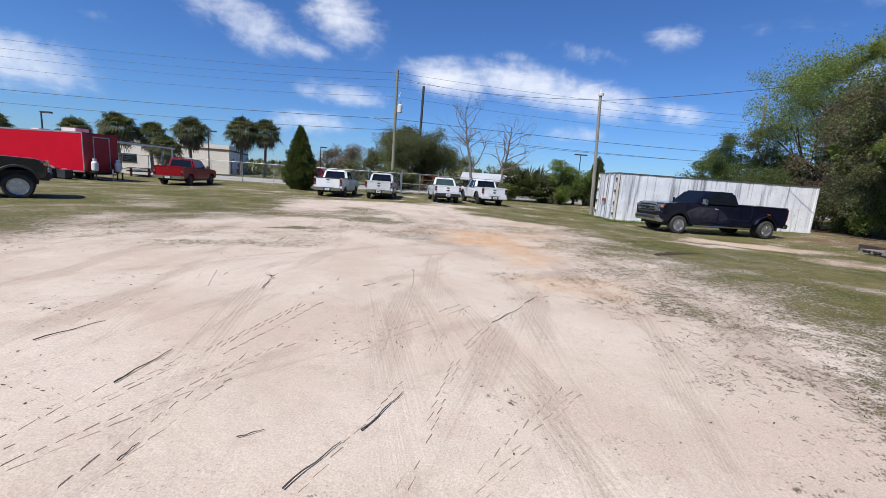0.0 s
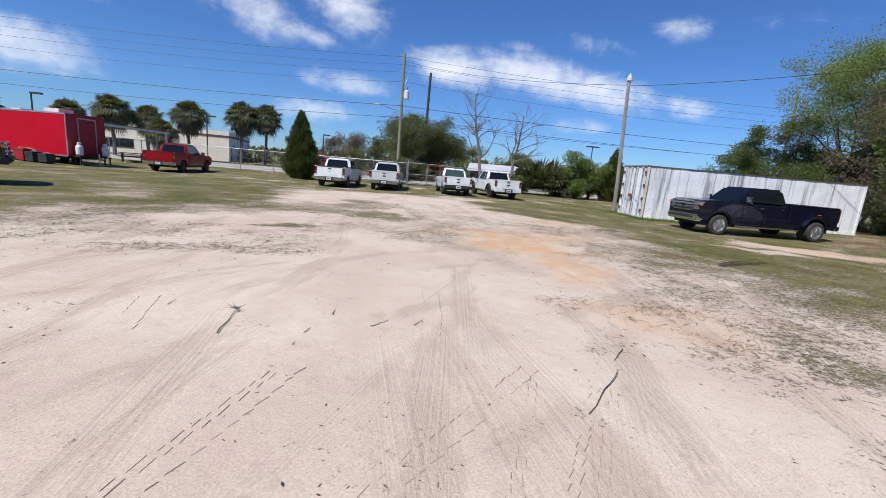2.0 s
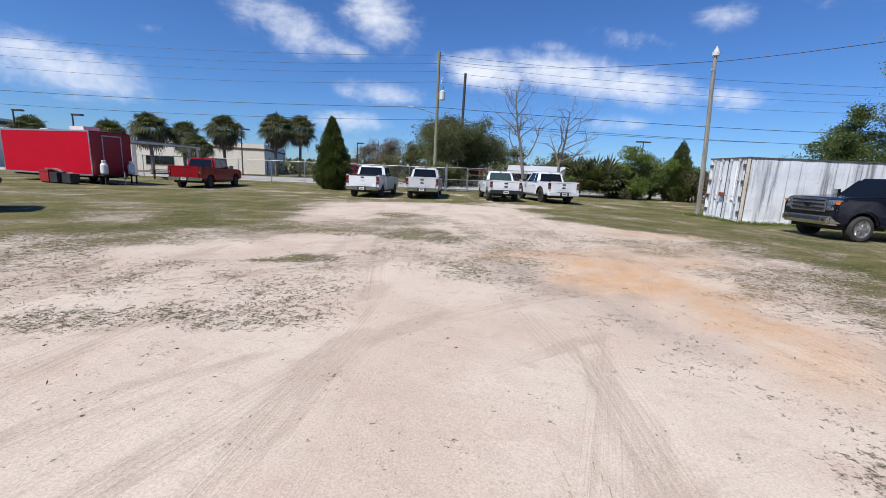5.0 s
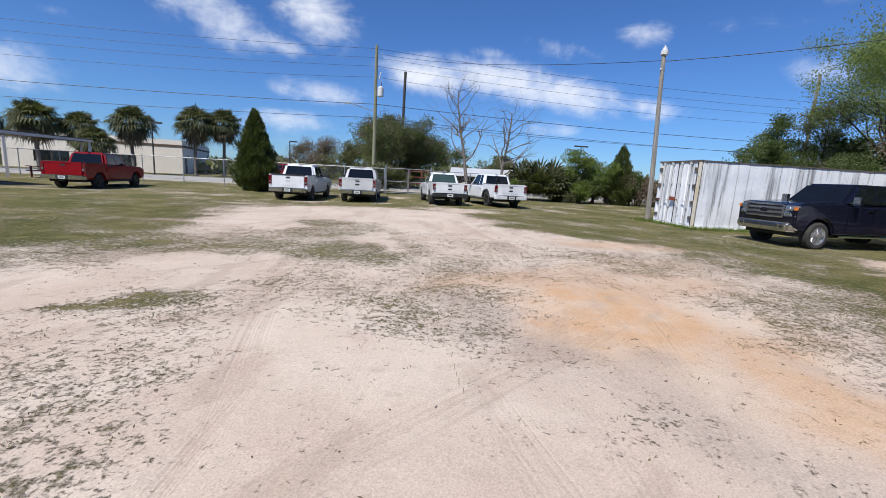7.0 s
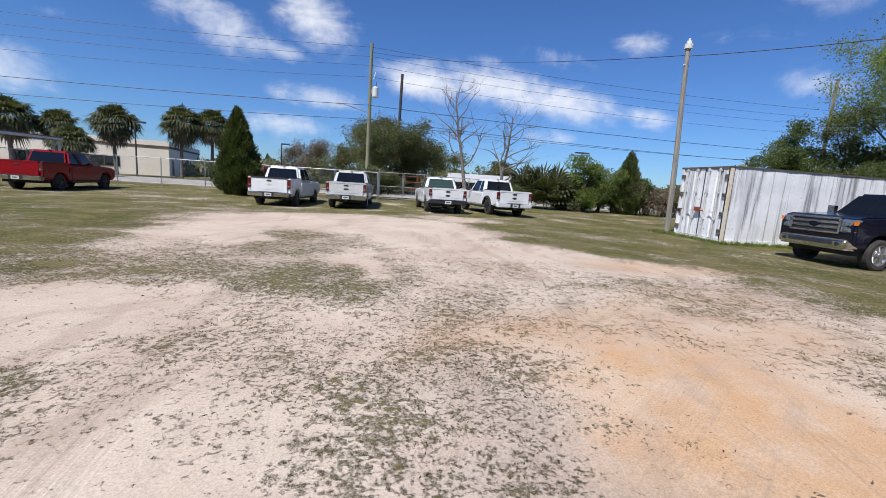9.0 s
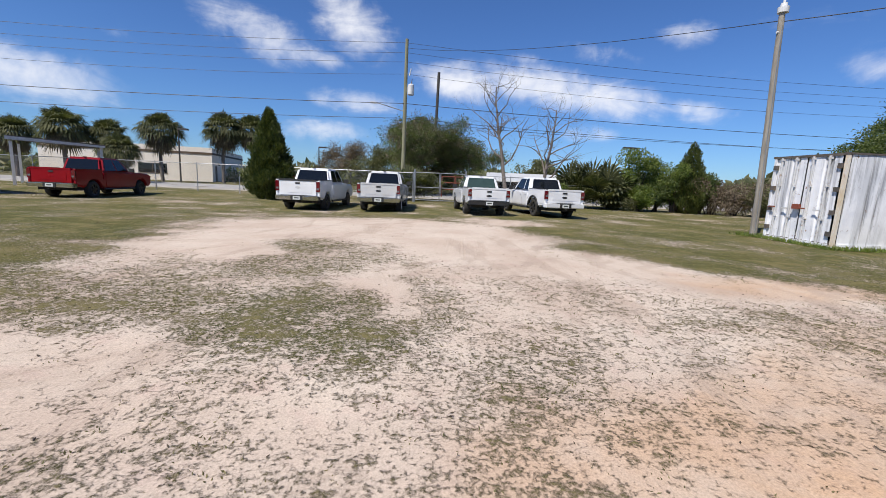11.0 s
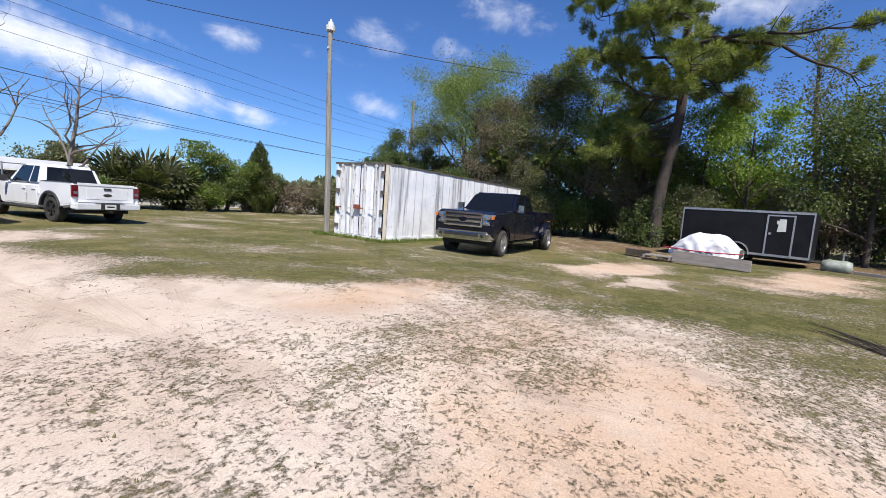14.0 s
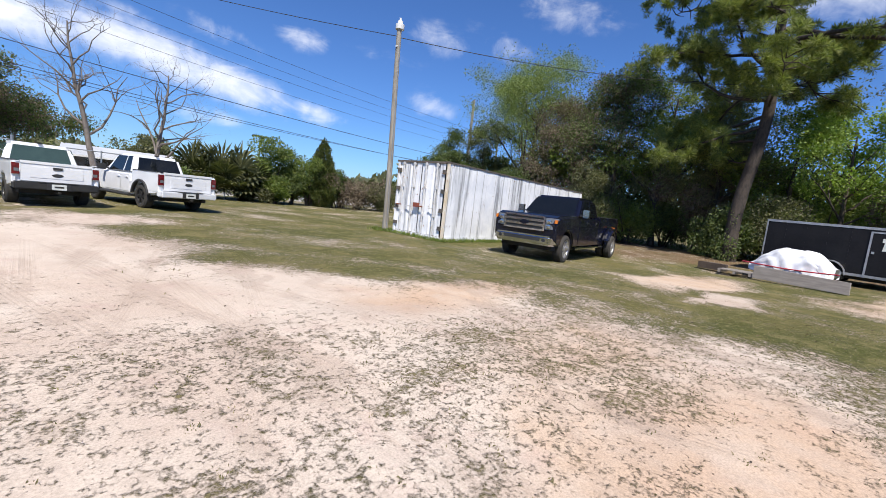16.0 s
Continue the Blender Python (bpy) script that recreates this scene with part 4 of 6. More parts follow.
# ---- fence and gate ----
def fence(a, b, label, high=1.85, spacing=3.0, skip=()):
    a, b = Vector((*a, 0)), Vector((*b, 0))
    length = (b - a).length
    t = thing("chain_link_fence", pose(a.x, a.y, 0, 0, 0, math.degrees(math.atan2(b.y - a.y, b.x - a.x))), label, "fence")
    n = max(1, round(length / spacing))
    for i in range(n + 1):
        x = length * i / n
        part("post", rod((x, 0, -0.3), (x, 0, high + 0.06), 0.032, sides=8), M_GALV, t)
    part("top_rail", rod((0, 0, high), (length, 0, high), 0.022, sides=8), M_GALV, t)
    seg = []
    step = 0.11
    for i in range(int((length + high) / step)):
        x = i * step
        for s in (1, -1):
            x0, x1 = (x - high, x) if s > 0 else (x, x - high)
            z0, z1 = 0.04, high
            lo, hi = min(x0, x1), max(x0, x1)
            if hi <= 0 or lo >= length:
                continue
            if x0 < 0: z0, x0 = z0 + (0 - x0) * (z1 - z0) / (x1 - x0), 0
            elif x0 > length: z0, x0 = z0 + (length - x0) * (z1 - z0) / (x1 - x0), length
            if x1 < 0: z1, x1 = z0 + (0 - x0) * (z1 - z0) / (x1 - x0), 0
            elif x1 > length: z1, x1 = z0 + (length - x0) * (z1 - z0) / (x1 - x0), length
            seg.append(((x0, 0.02 * s, z0), (x1, 0.02 * s, z1), 0.0022, 0.0022))
    v, f = tubes(seg, 3)
    tagged(raw("wire_mesh", v, f, M_GALV, t), kind="stuff")
    return t


FY = 14.0
fence((-44.0, 17.6), (-12.0, FY), "galvanised chain-link fence along the road")
fence((-8.6, FY), (-2.5, FY + 0.2), "galvanised chain-link fence behind the pickups")
fence((-2.5, FY + 0.2), (17.0, 15.2), "galvanised chain-link fence behind the shrubs", 1.5)


def gate():
    t = thing("metal_gate", pose(-11.9, FY - 0.05, 0), "galvanised pipe and chain-link double gate, closed", "gate")
    for k in range(2):
        x0 = 0.05 + k * 1.65
        leafg = new("gate_leaf")
        leafg.parent = t
        for z in (0.12, 0.95, 1.9):
            part("rail", rod((x0, 0, z), (x0 + 1.58, 0, z), 0.024, sides=8), M_GALV, leafg)
        for x in (x0, x0 + 1.58):
            part("stile", rod((x, 0, 0.1), (x, 0, 1.92), 0.024, sides=8), M_GALV, leafg)
        seg = [((x0 + i * 0.12, 0, 0.12), (x0 + min(i * 0.12 + 1.78, 1.58), 0, 0.12 + min(1.78, 1.58 - i * 0.12)), 0.002, 0.002) for i in range(13)]
        seg += [((x0 + 1.58 - i * 0.12, 0, 0.12), (x0 + max(1.58 - i * 0.12 - 1.78, 0), 0, 0.12 + min(1.78, 1.58 - i * 0.12)), 0.002, 0.002) for i in range(13)]
        v, f = tubes(seg, 3)
        tagged(raw("wire_mesh", v, f, M_GALV, leafg), kind="stuff")
    for x in (0, 3.35):
        part("gate_post", rod((x, 0, -0.3), (x, 0, 2.1), 0.05, sides=10), M_GALV, t)


gate()

# ---- road and buildings beyond the fence ----
bm = box(-120, 19.5, -0.05, 60, 20.9, 0.012)
tagged(part("pavement", bm, M_CONCRETE), "pale concrete pavement along the road", "pavement", kind="structure")
tagged(part("kerb", box(-120, 20.9, -0.05, 60, 21.1, 0.06), M_CONCRETE), "pale concrete kerb", "kerb", kind="structure")
tagged(part("road", box(-120, 21.1, -0.05, 60, 33.6, 0.012), M_ROAD), "sun-bleached pale road beyond the fence", "road", kind="structure")


def block_building(name, x, y, turn, L, D, H, label, win):
    """A flat-roofed commercial block; its front faces -y."""
    t = thing(name, pose(x, y, 0, 0, 0, turn), label, "building")
    part("wall", box(0, 0, -0.1, L, D, H * 0.80), M_BEIGE, t)
    part("brown_band", box(-0.06, -0.06, H * 0.80, L + 0.06, D + 0.06, H * 0.86), M_BROWNBAND, t, "brown band below the parapet")
    part("parapet", box(-0.03, -0.03, H * 0.86, L + 0.03, D + 0.03, H), M_BEIGE, t)
    part("roof_unit", box(L * 0.4, D * 0.4, H, L * 0.4 + 1.8, D * 0.4 + 1.5, H + 0.5), M_METALROOF, t)
    for x0, x1, z0, z1 in win:
        w = part("window", box(x0, -0.03, z0, x1, 0.05, z1), M_GLASS, t)
        part("frame", box(x0 - 0.05, -0.05, z0 - 0.08, x1 + 0.05, 0.0, z0), M_BROWNBAND, w)
        part("mullion", box((x0 + x1) / 2 - 0.03, -0.04, z0, (x0 + x1) / 2 + 0.03, -0.02, z1), M_BROWNBAND, w)
    part("door", box(L - 0.02, 1.5, 0, L + 0.04, 2.5, 2.1), M_BROWNBAND, t)
    part("wall_lamp", box(L, 3.4, 2.2, L + 0.15, 3.6, 2.5), M_DARKPOLE, t)
    return t


block_building("shop_building", -57.6, 40.0, 13.0, 18.8, 22.0, 4.4, "low cream stucco building with brown parapet band", [(10.3, 13.5, 0.9, 2.1), (3.0, 6.5, 0.9, 2.1)])


# ---- plants ----
M_BARK = plain("grey-brown bark", (0.10, 0.078, 0.058), (0.055, 0.043, 0.033), 0.95, 0.0, 3.0, 0.8, 18.0, stretch=(3, 3, 0.6))
M_BARKPALE = plain("pale bark", (0.20, 0.175, 0.155), (0.12, 0.10, 0.088), 0.95, 0.0, 3.0, 0.6, 20.0, stretch=(3, 3, 0.7))
M_BARKPINE = plain("reddish pine bark", (0.062, 0.048, 0.040), (0.030, 0.025, 0.022), 0.95, 0.0, 5.0, 0.9, 14.0, stretch=(2, 2, 0.7))
M_LEAFDARK = leaf("dark oak leaves", (0.034, 0.060, 0.018), (0.160, 0.195, 0.062), 0.4)
M_LEAFGREY = leaf("grey-green leaves", (0.070, 0.080, 0.036), (0.210, 0.205, 0.105), 0.4)
M_LEAFMID = leaf("mid green leaves", (0.070, 0.115, 0.024), (0.230, 0.270, 0.070), 0.45)
M_LEAFLIGHT = leaf("fresh light green leaves", (0.105, 0.148, 0.042), (0.270, 0.315, 0.110), 0.45)
M_LEAFBRIGHT = leaf("bright young leaves", (0.125, 0.205, 0.030), (0.285, 0.365, 0.075), 0.45)
M_TWIGBROWN = leaf("dry brown twigs", (0.095, 0.072, 0.050), (0.220, 0.170, 0.125), 0.2, 0.9)
M_CEDAR = leaf("cedar sprays", (0.026, 0.046, 0.012), (0.115, 0.130, 0.030), 0.25)
M_PALM = leaf("palm fan leaves", (0.038, 0.048, 0.018), (0.125, 0.125, 0.050), 0.25, 0.75)
M_PALMDEAD = leaf("dead palm fans", (0.075, 0.062, 0.038), (0.19, 0.155, 0.10), 0.15, 0.8)
M_NEEDLE = leaf("pine needles", (0.065, 0.098, 0.024), (0.300, 0.320, 0.090), 0.42)


def blades(points, ways, length, width, rng, spread=1.0):
    """Leaf shapes at points: pointed, slightly folded, turned at random about their ways."""
    n = len(points)
    d = ways + rng.normal(0, spread, (n, 3))
    d /= np.linalg.norm(d, axis=1)[:, None] + 1e-9
    e = np.cross(d, rng.normal(0, 0.8, (n, 3)) + np.array((0, 0, 0.3)))
    e /= np.linalg.norm(e, axis=1)[:, None] + 1e-9
    k = rng.uniform(0.7, 1.3, (n, 1))
    L, W = length * k, width * k
    lift = np.cross(d, e) * W * 0.35
    verts = np.stack([points, points + d * L * 0.45 + e * W + lift, points + d * L, points + d * L * 0.45 - e * W + lift], 1).reshape(-1, 3)
    faces = np.arange(n * 4).reshape(-1, 4)
    return verts.tolist(), faces.tolist()


def grow(rng, base, H, spread, levels=3, limbs=7, first=0.3, bend=0.25, up=0.5, r0=None):
    """Trunk and limbs as sweeps, and the tips that carry leaves."""
    r0 = r0 or H * 0.018
    paths, tips = [], []
    pts, p, d = [], Vector(base), Vector((rng.normal(0, 0.05), rng.normal(0, 0.05), 1))
    n = 8
    for i in range(n + 1):
        pts.append((p.copy(), r0 * (1 - 0.8 * i / n)))
        d = (d + Vector((rng.normal(0, bend * 0.35), rng.normal(0, bend * 0.35), 0.25))).normalized()
        p = p + d * H * 0.82 / n
    paths.append(pts)
    tips.append(pts[-1][0])

    def limb(origin, way, length, r, level):
        q, out, w = origin.copy(), [], way.normalized()
        m = 5
        for i in range(m + 1):
            out.append((q.copy(), r * (1 - 0.78 * i / m)))
            w = (w + Vector((rng.normal(0, bend), rng.normal(0, bend), rng.normal(0.06, bend * 0.7)))).normalized()
            q = q + w * length / m
        paths.append(out)
        tips.append(out[-1][0])
        if level < levels:
            for k in range(3 if level <= 2 else 2):
                i = int(rng.integers(2, m + 1))
                o = out[i][0]
                side = Vector((rng.normal(0, 1), rng.normal(0, 1), rng.normal(0.25, 0.6)))
                limb(o, w * 0.7 + side * 0.75, length * rng.uniform(0.42, 0.68), out[i][1] * 0.7, level + 1)
        if level >= 2:
            tips.append(out[m // 2][0])
    for k in range(limbs):
        f = first + (1 - first) * (k + rng.uniform(0, 0.8)) / limbs
        i = min(n - 1, int(f * n))
        o = pts[i][0].lerp(pts[i + 1][0], f * n - i)
        a = k * 2.4 + rng.uniform(-0.5, 0.5)
        reach = spread * (1.05 - 0.55 * max(0, f - first) / (1 - first)) * rng.uniform(0.75, 1.1)
        limb(o, Vector((math.cos(a), math.sin(a), up + 0.4 * f)), reach, pts[i][1] * 0.55, 1)
    return paths, tips


def crown(tips, count, size, leaf_len, leaf_w, rng, flat=0.75):
    """Leaves in sprays: each limb's tip carries a clump of small, tight bunches with gaps between."""
    tips = np.array([tuple(t) for t in tips])
    big = rng.uniform(0.35, 1.0, len(tips)) * size
    each = 9
    out = rng.normal(0, 1, (len(tips) * each, 3))
    out /= np.linalg.norm(out, axis=1)[:, None]
    hearts = np.repeat(tips, each, 0) + out * (rng.uniform(0.2, 1.0, (len(tips) * each, 1)) ** 0.6) * np.repeat(big, each)[:, None] * np.array((1, 1, flat))
    bunch = rng.uniform(0.10, 0.30, len(hearts)) * size
    pick = rng.integers(0, len(hearts), count)
    off = rng.normal(0, 1, (count, 3))
    pts = hearts[pick] + off * bunch[pick][:, None] * np.array((1, 1, 0.6))
    return blades(pts, out[pick] * 0.8 + off * 0.4 + np.array((0, 0, -0.1)), leaf_len, leaf_w, rng, 0.5)


def tree(name, x, y, H, spread, leaf_mat, count, label, category="tree", bark=None, seed=1, size=0.7, leaf_len=0.16, leaf_w=0.05, levels=3, limbs=8, first=0.28, up=0.5, group="", bend=0.22, second=None, r0=None):
    rng = np.random.default_rng(seed)
    t = thing(name, pose(x, y, height(x, y) - 0.05), label, category, group)
    paths, tips = grow(rng, (0, 0, 0), H, spread, levels, limbs, first, bend, up, r0)
    top = max(p.z for p in tips) + size * 0.6
    k = H / top
    paths = [[(Vector((p.x, p.y, p.z * k)), r) for p, r in path] for path in paths]
    tips = [Vector((p.x, p.y, p.z * k)) for p in tips]
    v, f = sweep(paths[:1], 8)
    raw("trunk", v, f, bark or M_BARK, t, True)
    v, f = sweep(paths[1:], 5)
    tagged(raw("limb_work", v, f, bark or M_BARK, t, True), kind="stuff")
    if count:
        v, f = crown(tips, int(count * 1.8), size, leaf_len * 0.82, leaf_w * 0.85, rng)
        tagged(raw("crown", v, f, leaf_mat, t), kind="stuff")
    if second:
        v, f = crown(tips, int(count * 0.7) or 1500, size * 0.95, leaf_len, leaf_w * 0.8, rng)
        tagged(raw("inner_crown", v, f, second, t), kind="stuff")
    return t


def shrub(x, y, H, R, leaf_mat, count, label, seed, leaf_len=0.14, leaf_w=0.045, cone=0.0, name="shrub", group="", stem=None):
    """A bush that is leafy down to the ground, with an uneven outline."""
    rng = np.random.default_rng(seed)
    t = thing(name, pose(x, y, height(x, y) - 0.03), label, "shrub" if name == "shrub" else "tree", group)
    paths = []
    for k in range(7):
        a = k * 0.9 + rng.uniform(0, 0.6)
        tip = Vector((math.cos(a) * R * 0.6, math.sin(a) * R * 0.6, H * rng.uniform(0.55, 0.85))) if not cone else Vector((0.1 * math.cos(a), 0.1 * math.sin(a), H * 0.9))
        mid = tip * 0.5 + Vector((rng.normal(0, 0.1), rng.normal(0, 0.1), 0.1))
        paths.append([(Vector((rng.normal(0, 0.1), rng.normal(0, 0.1), 0)), 0.05), (mid, 0.035), (tip, 0.012)])
    v, f = sweep(paths, 5)
    tagged(raw("stem_work", v, f, stem or M_BARK, t), kind="stuff")
    if cone:
        z = H * rng.beta(1.1, 1.7, count)
        r = R * np.clip(1.15 * (1 - z / H) ** 0.7, 0, 1) * np.minimum(1, 0.48 + z / H * 2.4)
        a = rng.uniform(0, math.tau, count)
        rad = r * rng.uniform(0.5, 1.0, count) ** 0.5 * (1 + 0.16 * np.sin(a * 5 + z * 3) + 0.12 * np.sin(a * 3 - z * 5.5))
        rad = rad * (1 + 0.10 * np.sin(a * 9 + z * 7.0)) * rng.uniform(0.80, 1.12, count)
        pts = np.stack([rad * np.cos(a), rad * np.sin(a), z + 0.15 * np.sin(a * 6 + z * 2)], 1)
        ways = np.stack([np.cos(a) * 0.5, np.sin(a) * 0.5, np.ones(count) * 0.9], 1)
        v, f = blades(pts, ways, leaf_len, leaf_w, rng, 0.35)
    else:
        lobes = [(rng.normal(0, R * 0.45), rng.normal(0, R * 0.45), H * rng.uniform(0.2, 0.85), R * rng.uniform(0.28, 0.55)) for _ in range(16)]
        tips = np.array([l[:3] for l in lobes])
        big = np.array([l[3] for l in lobes])
        pick = rng.integers(0, 16, count)
        off = rng.normal(0, 1, (count, 3))
        off /= np.linalg.norm(off, axis=1)[:, None]
        pts = tips[pick] + off * (rng.uniform(0.2, 1, (count, 1)) ** 0.5) * big[pick][:, None]
        pts[:, 2] = np.abs(pts[:, 2] - 0.03) + 0.03
        v, f = blades(pts, off, leaf_len, leaf_w, rng, 0.7)
    tagged(raw("leaves", v, f, leaf_mat, t), kind="stuff")
    return t


def fan(verts, faces, origin, way, length, rng, droop):
    """One fan leaf: a stalk and pointed fingers in a half disc."""
    way = way.normalized()
    side = way.cross(Vector((0, 0, 1)))
    side = side.normalized() if side.length > 0.05 else Vector((1, 0, 0))
    nrm = side.cross(way)
    heart = origin + way * length * 0.45
    k0 = len(verts)
    verts += [origin - side * 0.015, origin + side * 0.015, heart]
    faces.append((k0, k0 + 1, k0 + 2))
    for i in range(15):
        a = radians(-105 + 210 * i / 14)
        d = way * math.cos(a) + side * math.sin(a)
        tip = heart + d * length * (0.62 - 0.12 * abs(math.sin(a)) + rng.normal(0, 0.05)) - Vector((0, 0, droop * length * (0.22 + 0.16 * rng.random()))) + nrm * rng.normal(0, 0.03)
        w = d.cross(nrm).normalized() * length * 0.032
        mid = heart + d * length * 0.36 + nrm * 0.03
        k = len(verts)
        verts += [heart, mid + w, tip, mid - w]
        faces.append((k, k + 1, k + 2, k + 3))


def palm(x, y, H, label, seed, size=1.0, scale=1.0):
    rng = np.random.default_rng(seed)
    t = thing("palm_tree", pose(x, y, 0), label, "palm tree", "palms across the road")
    n = 6
    v, f = sweep([[(Vector((0.1 * math.sin(i * 0.5 + seed), 0, -0.2 + (H - 1.2 * size) * i / n)), 0.20 - 0.03 * i / n) for i in range(n + 1)]], 10)
    raw("trunk", v, f, M_BARKPALE, t, True)
    v, f = [], []
    head = Vector((0.1, 0, H - 1.35 * size))
    for i in range(78):
        a, el = i * 2.39996 + rng.normal(0, 0.2), radians(88 - 112 * (i / 77) ** 0.85 + rng.normal(0, 6))
        d = Vector((math.cos(a) * math.cos(el), math.sin(a) * math.cos(el), math.sin(el)))
        fan(v, f, head + d * 0.12, d, (1.50 - 0.30 * max(0, math.sin(el)) + rng.normal(0, 0.12)) * size, rng, 0.75 - 0.3 * math.sin(el))
    tagged(raw("fronds", v, f, M_PALM, t), kind="stuff")
    v, f = [], []
    for i in range(44):
        a, el = i * 2.39996, radians(-22 - 55 * rng.random())
        d = Vector((math.cos(a) * math.cos(el), math.sin(a) * math.cos(el), math.sin(el)))
        fan(v, f, head - Vector((0, 0, 0.25)) + d * 0.1, d, (1.15 + rng.normal(0, 0.15)) * size, rng, 0.8)
    tagged(raw("dead_fronds", v, f, M_PALMDEAD, t), kind="stuff")
    return t


def palmetto(x, y, R, seed, label="spiky green palmetto clump at the fence"):
    rng = np.random.default_rng(seed)
    t = thing("palmetto", pose(x, y, 0), label, "shrub", "palmettos")
    v, f = [], []
    for i in range(46):
        a, el = i * 2.39996, radians(80 - 75 * (i / 45))
        d = Vector((math.cos(a) * math.cos(el), math.sin(a) * math.cos(el), math.sin(el)))
        fan(v, f, Vector((rng.normal(0, R * 0.25), rng.normal(0, R * 0.25), 0.1 + rng.uniform(0, R * 0.5))), d, R * rng.uniform(0.9, 1.35), rng, 0.25)
    tagged(raw("fronds", v, f, M_PALM, t), kind="stuff")


def pine(x, y, H, label, seed):
    """An old pine: a bare crooked trunk, level limbs and needles in bottle-brush tufts."""
    rng = np.random.default_rng(seed)
    t = thing("pine_tree", pose(x, y, height(x, y) - 0.1), label, "tree")
    n = 14
    spine = [(Vector((0.25 * math.sin(i * 0.45), -0.05 * i + 0.16 * math.sin(i * 0.8), H * i / n)), 0.29 * (1 - 0.70 * i / n) + 0.03) for i in range(n + 1)]
    v, f = sweep([spine], 12)
    raw("trunk", v, f, M_BARKPINE, t, True)
    paths, tips = [], []
    # limbs: height share, heading (degrees, 90 is north), length, rise, how leafy
    low = [(0.30, 95, 2.2, -0.25, 0.7), (0.35, 70, 3.4, -0.15, 0.9), (0.39, 112, 4.2, -0.05, 1.0), (0.42, 85, 4.6, 0.0, 1.0), (0.46, 100, 5.0, 0.05, 1.0), (0.50, 75, 4.6, 0.1, 1.0),
           (0.54, 118, 4.8, 0.08, 1.0), (0.58, 95, 4.9, 0.10, 1.0), (0.62, 82, 4.4, 0.12, 1.0), (0.44, 160, 3.0, 0.0, 0.9), (0.52, 185, 3.2, 0.1, 0.9)]
    right = [(0.47, 265, 2.4, 0.0, 0.8), (0.53, 280, 2.8, 0.05, 0.8), (0.57, 250, 3.0, 0.15, 0.9), (0.61, 270, 3.2, 0.2, 0.9), (0.60, 268, 7.0, 0.06, 0.25), (0.64, 262, 8.2, 0.08, 0.3),
             (0.66, 215, 3.4, 0.1, 0.7), (0.50, 20, 3.0, 0.1, 0.8), (0.60, 340, 3.0, 0.1, 0.8)]
    top = [(0.76, 92, 5.4, 0.05, 0.7), (0.76, 268, 6.6, 0.12, 0.8), (0.80, 80, 6.4, 0.14, 0.9), (0.82, 280, 7.4, 0.14, 0.85), (0.84, 120, 4.6, 0.2, 0.9), (0.86, 262, 6.4, 0.2, 0.9),
           (0.88, 30, 4.0, 0.3, 0.9), (0.90, 190, 4.0, 0.3, 0.9), (0.92, 95, 4.8, 0.3, 0.9), (0.95, 290, 4.2, 0.4, 0.9), (0.98, 150, 3.0, 0.6, 0.9)]
    for share, turn, length, rise, leafy in low + right + top:
        i = min(n - 1, int(share * n))
        q = spine[i][0].lerp(spine[i + 1][0], share * n - i)
        w = Vector((math.cos(radians(turn)), math.sin(radians(turn)), rise))
        out, m = [], 10
        for k in range(m + 1):
            out.append((q.copy(), 0.085 * (1 - 0.82 * k / m) * (length / 4) ** 0.5))
            w = (w + Vector((rng.normal(0, 0.20), rng.normal(0, 0.20), rng.normal(0.01, 0.20)))).normalized()
            q = q + w * length / m
            if k < 3:
                continue
            for _ in range(2):
                side = (w * 0.5 + Vector((rng.normal(0, 0.7), rng.normal(0, 0.7), rng.normal(0.1, 0.45)))).normalized()
                ln = rng.uniform(0.45, 1.25)
                a, b = q + side * ln * 0.5 + Vector((0, 0, rng.normal(0, 0.10))), q + side * ln
                paths.append([(q.copy(), 0.026), (a, 0.016), (b, 0.008)])
                if rng.random() < leafy:
                    tips += [b, a.lerp(b, 0.5), a] + [b + Vector((rng.normal(0, 0.22), rng.normal(0, 0.22), rng.normal(0.02, 0.14))) for _ in range(2)]
        paths.append(out)
    v, f = sweep(paths, 6)
    tagged(raw("limb_work", v, f, M_BARKPINE, t, True), kind="stuff")
    tips = np.array([tuple(p) for p in tips])
    per = 90
    off = rng.normal(0, 1, (len(tips) * per, 3))
    off /= np.linalg.norm(off, axis=1)[:, None]
    pts = np.repeat(tips, per, 0) + off * rng.uniform(0.0, 0.12, (len(off), 1))
    v, f = blades(pts, off + np.array((0, 0, 0.25)), 0.25, 0.014, rng, 0.25)
    tagged(raw("needles", v, f, M_NEEDLE, t), kind="stuff")


# beyond the fence, from the west to the east
palm(-45.9, 29.2, 7.0, "sabal palm with full round crown across the road", 1, 1.60)
palm(-43.3, 31.2, 6.3, "sabal palm with full round crown across the road", 2, 1.34)
palm(-41.0, 36.2, 7.9, "sabal palm with drooping crown across the road", 3, 1.66)
palm(-35.4, 39.0, 8.7, "tall sabal palm across the road", 4, 1.73)
palm(-32.6, 40.4, 8.7, "tall sabal palm across the road", 5, 1.66)
palm(-52.0, 31.0, 6.2, "sabal palm behind the red trailer", 6, 1.41)
palm(-59.0, 28.5, 6.0, "sabal palm behind the red trailer", 7, 1.41)
palm(-39.9, 27.8, 4.7, "short sabal palm with full crown across the road", 11, 1.30)
shrub(-20.4, 11.9, 5.1, 1.28, M_CEDAR, 30000, "dense green cedar by the fence", 12, 0.20, 0.030, cone=1.0, name="cedar_tree")
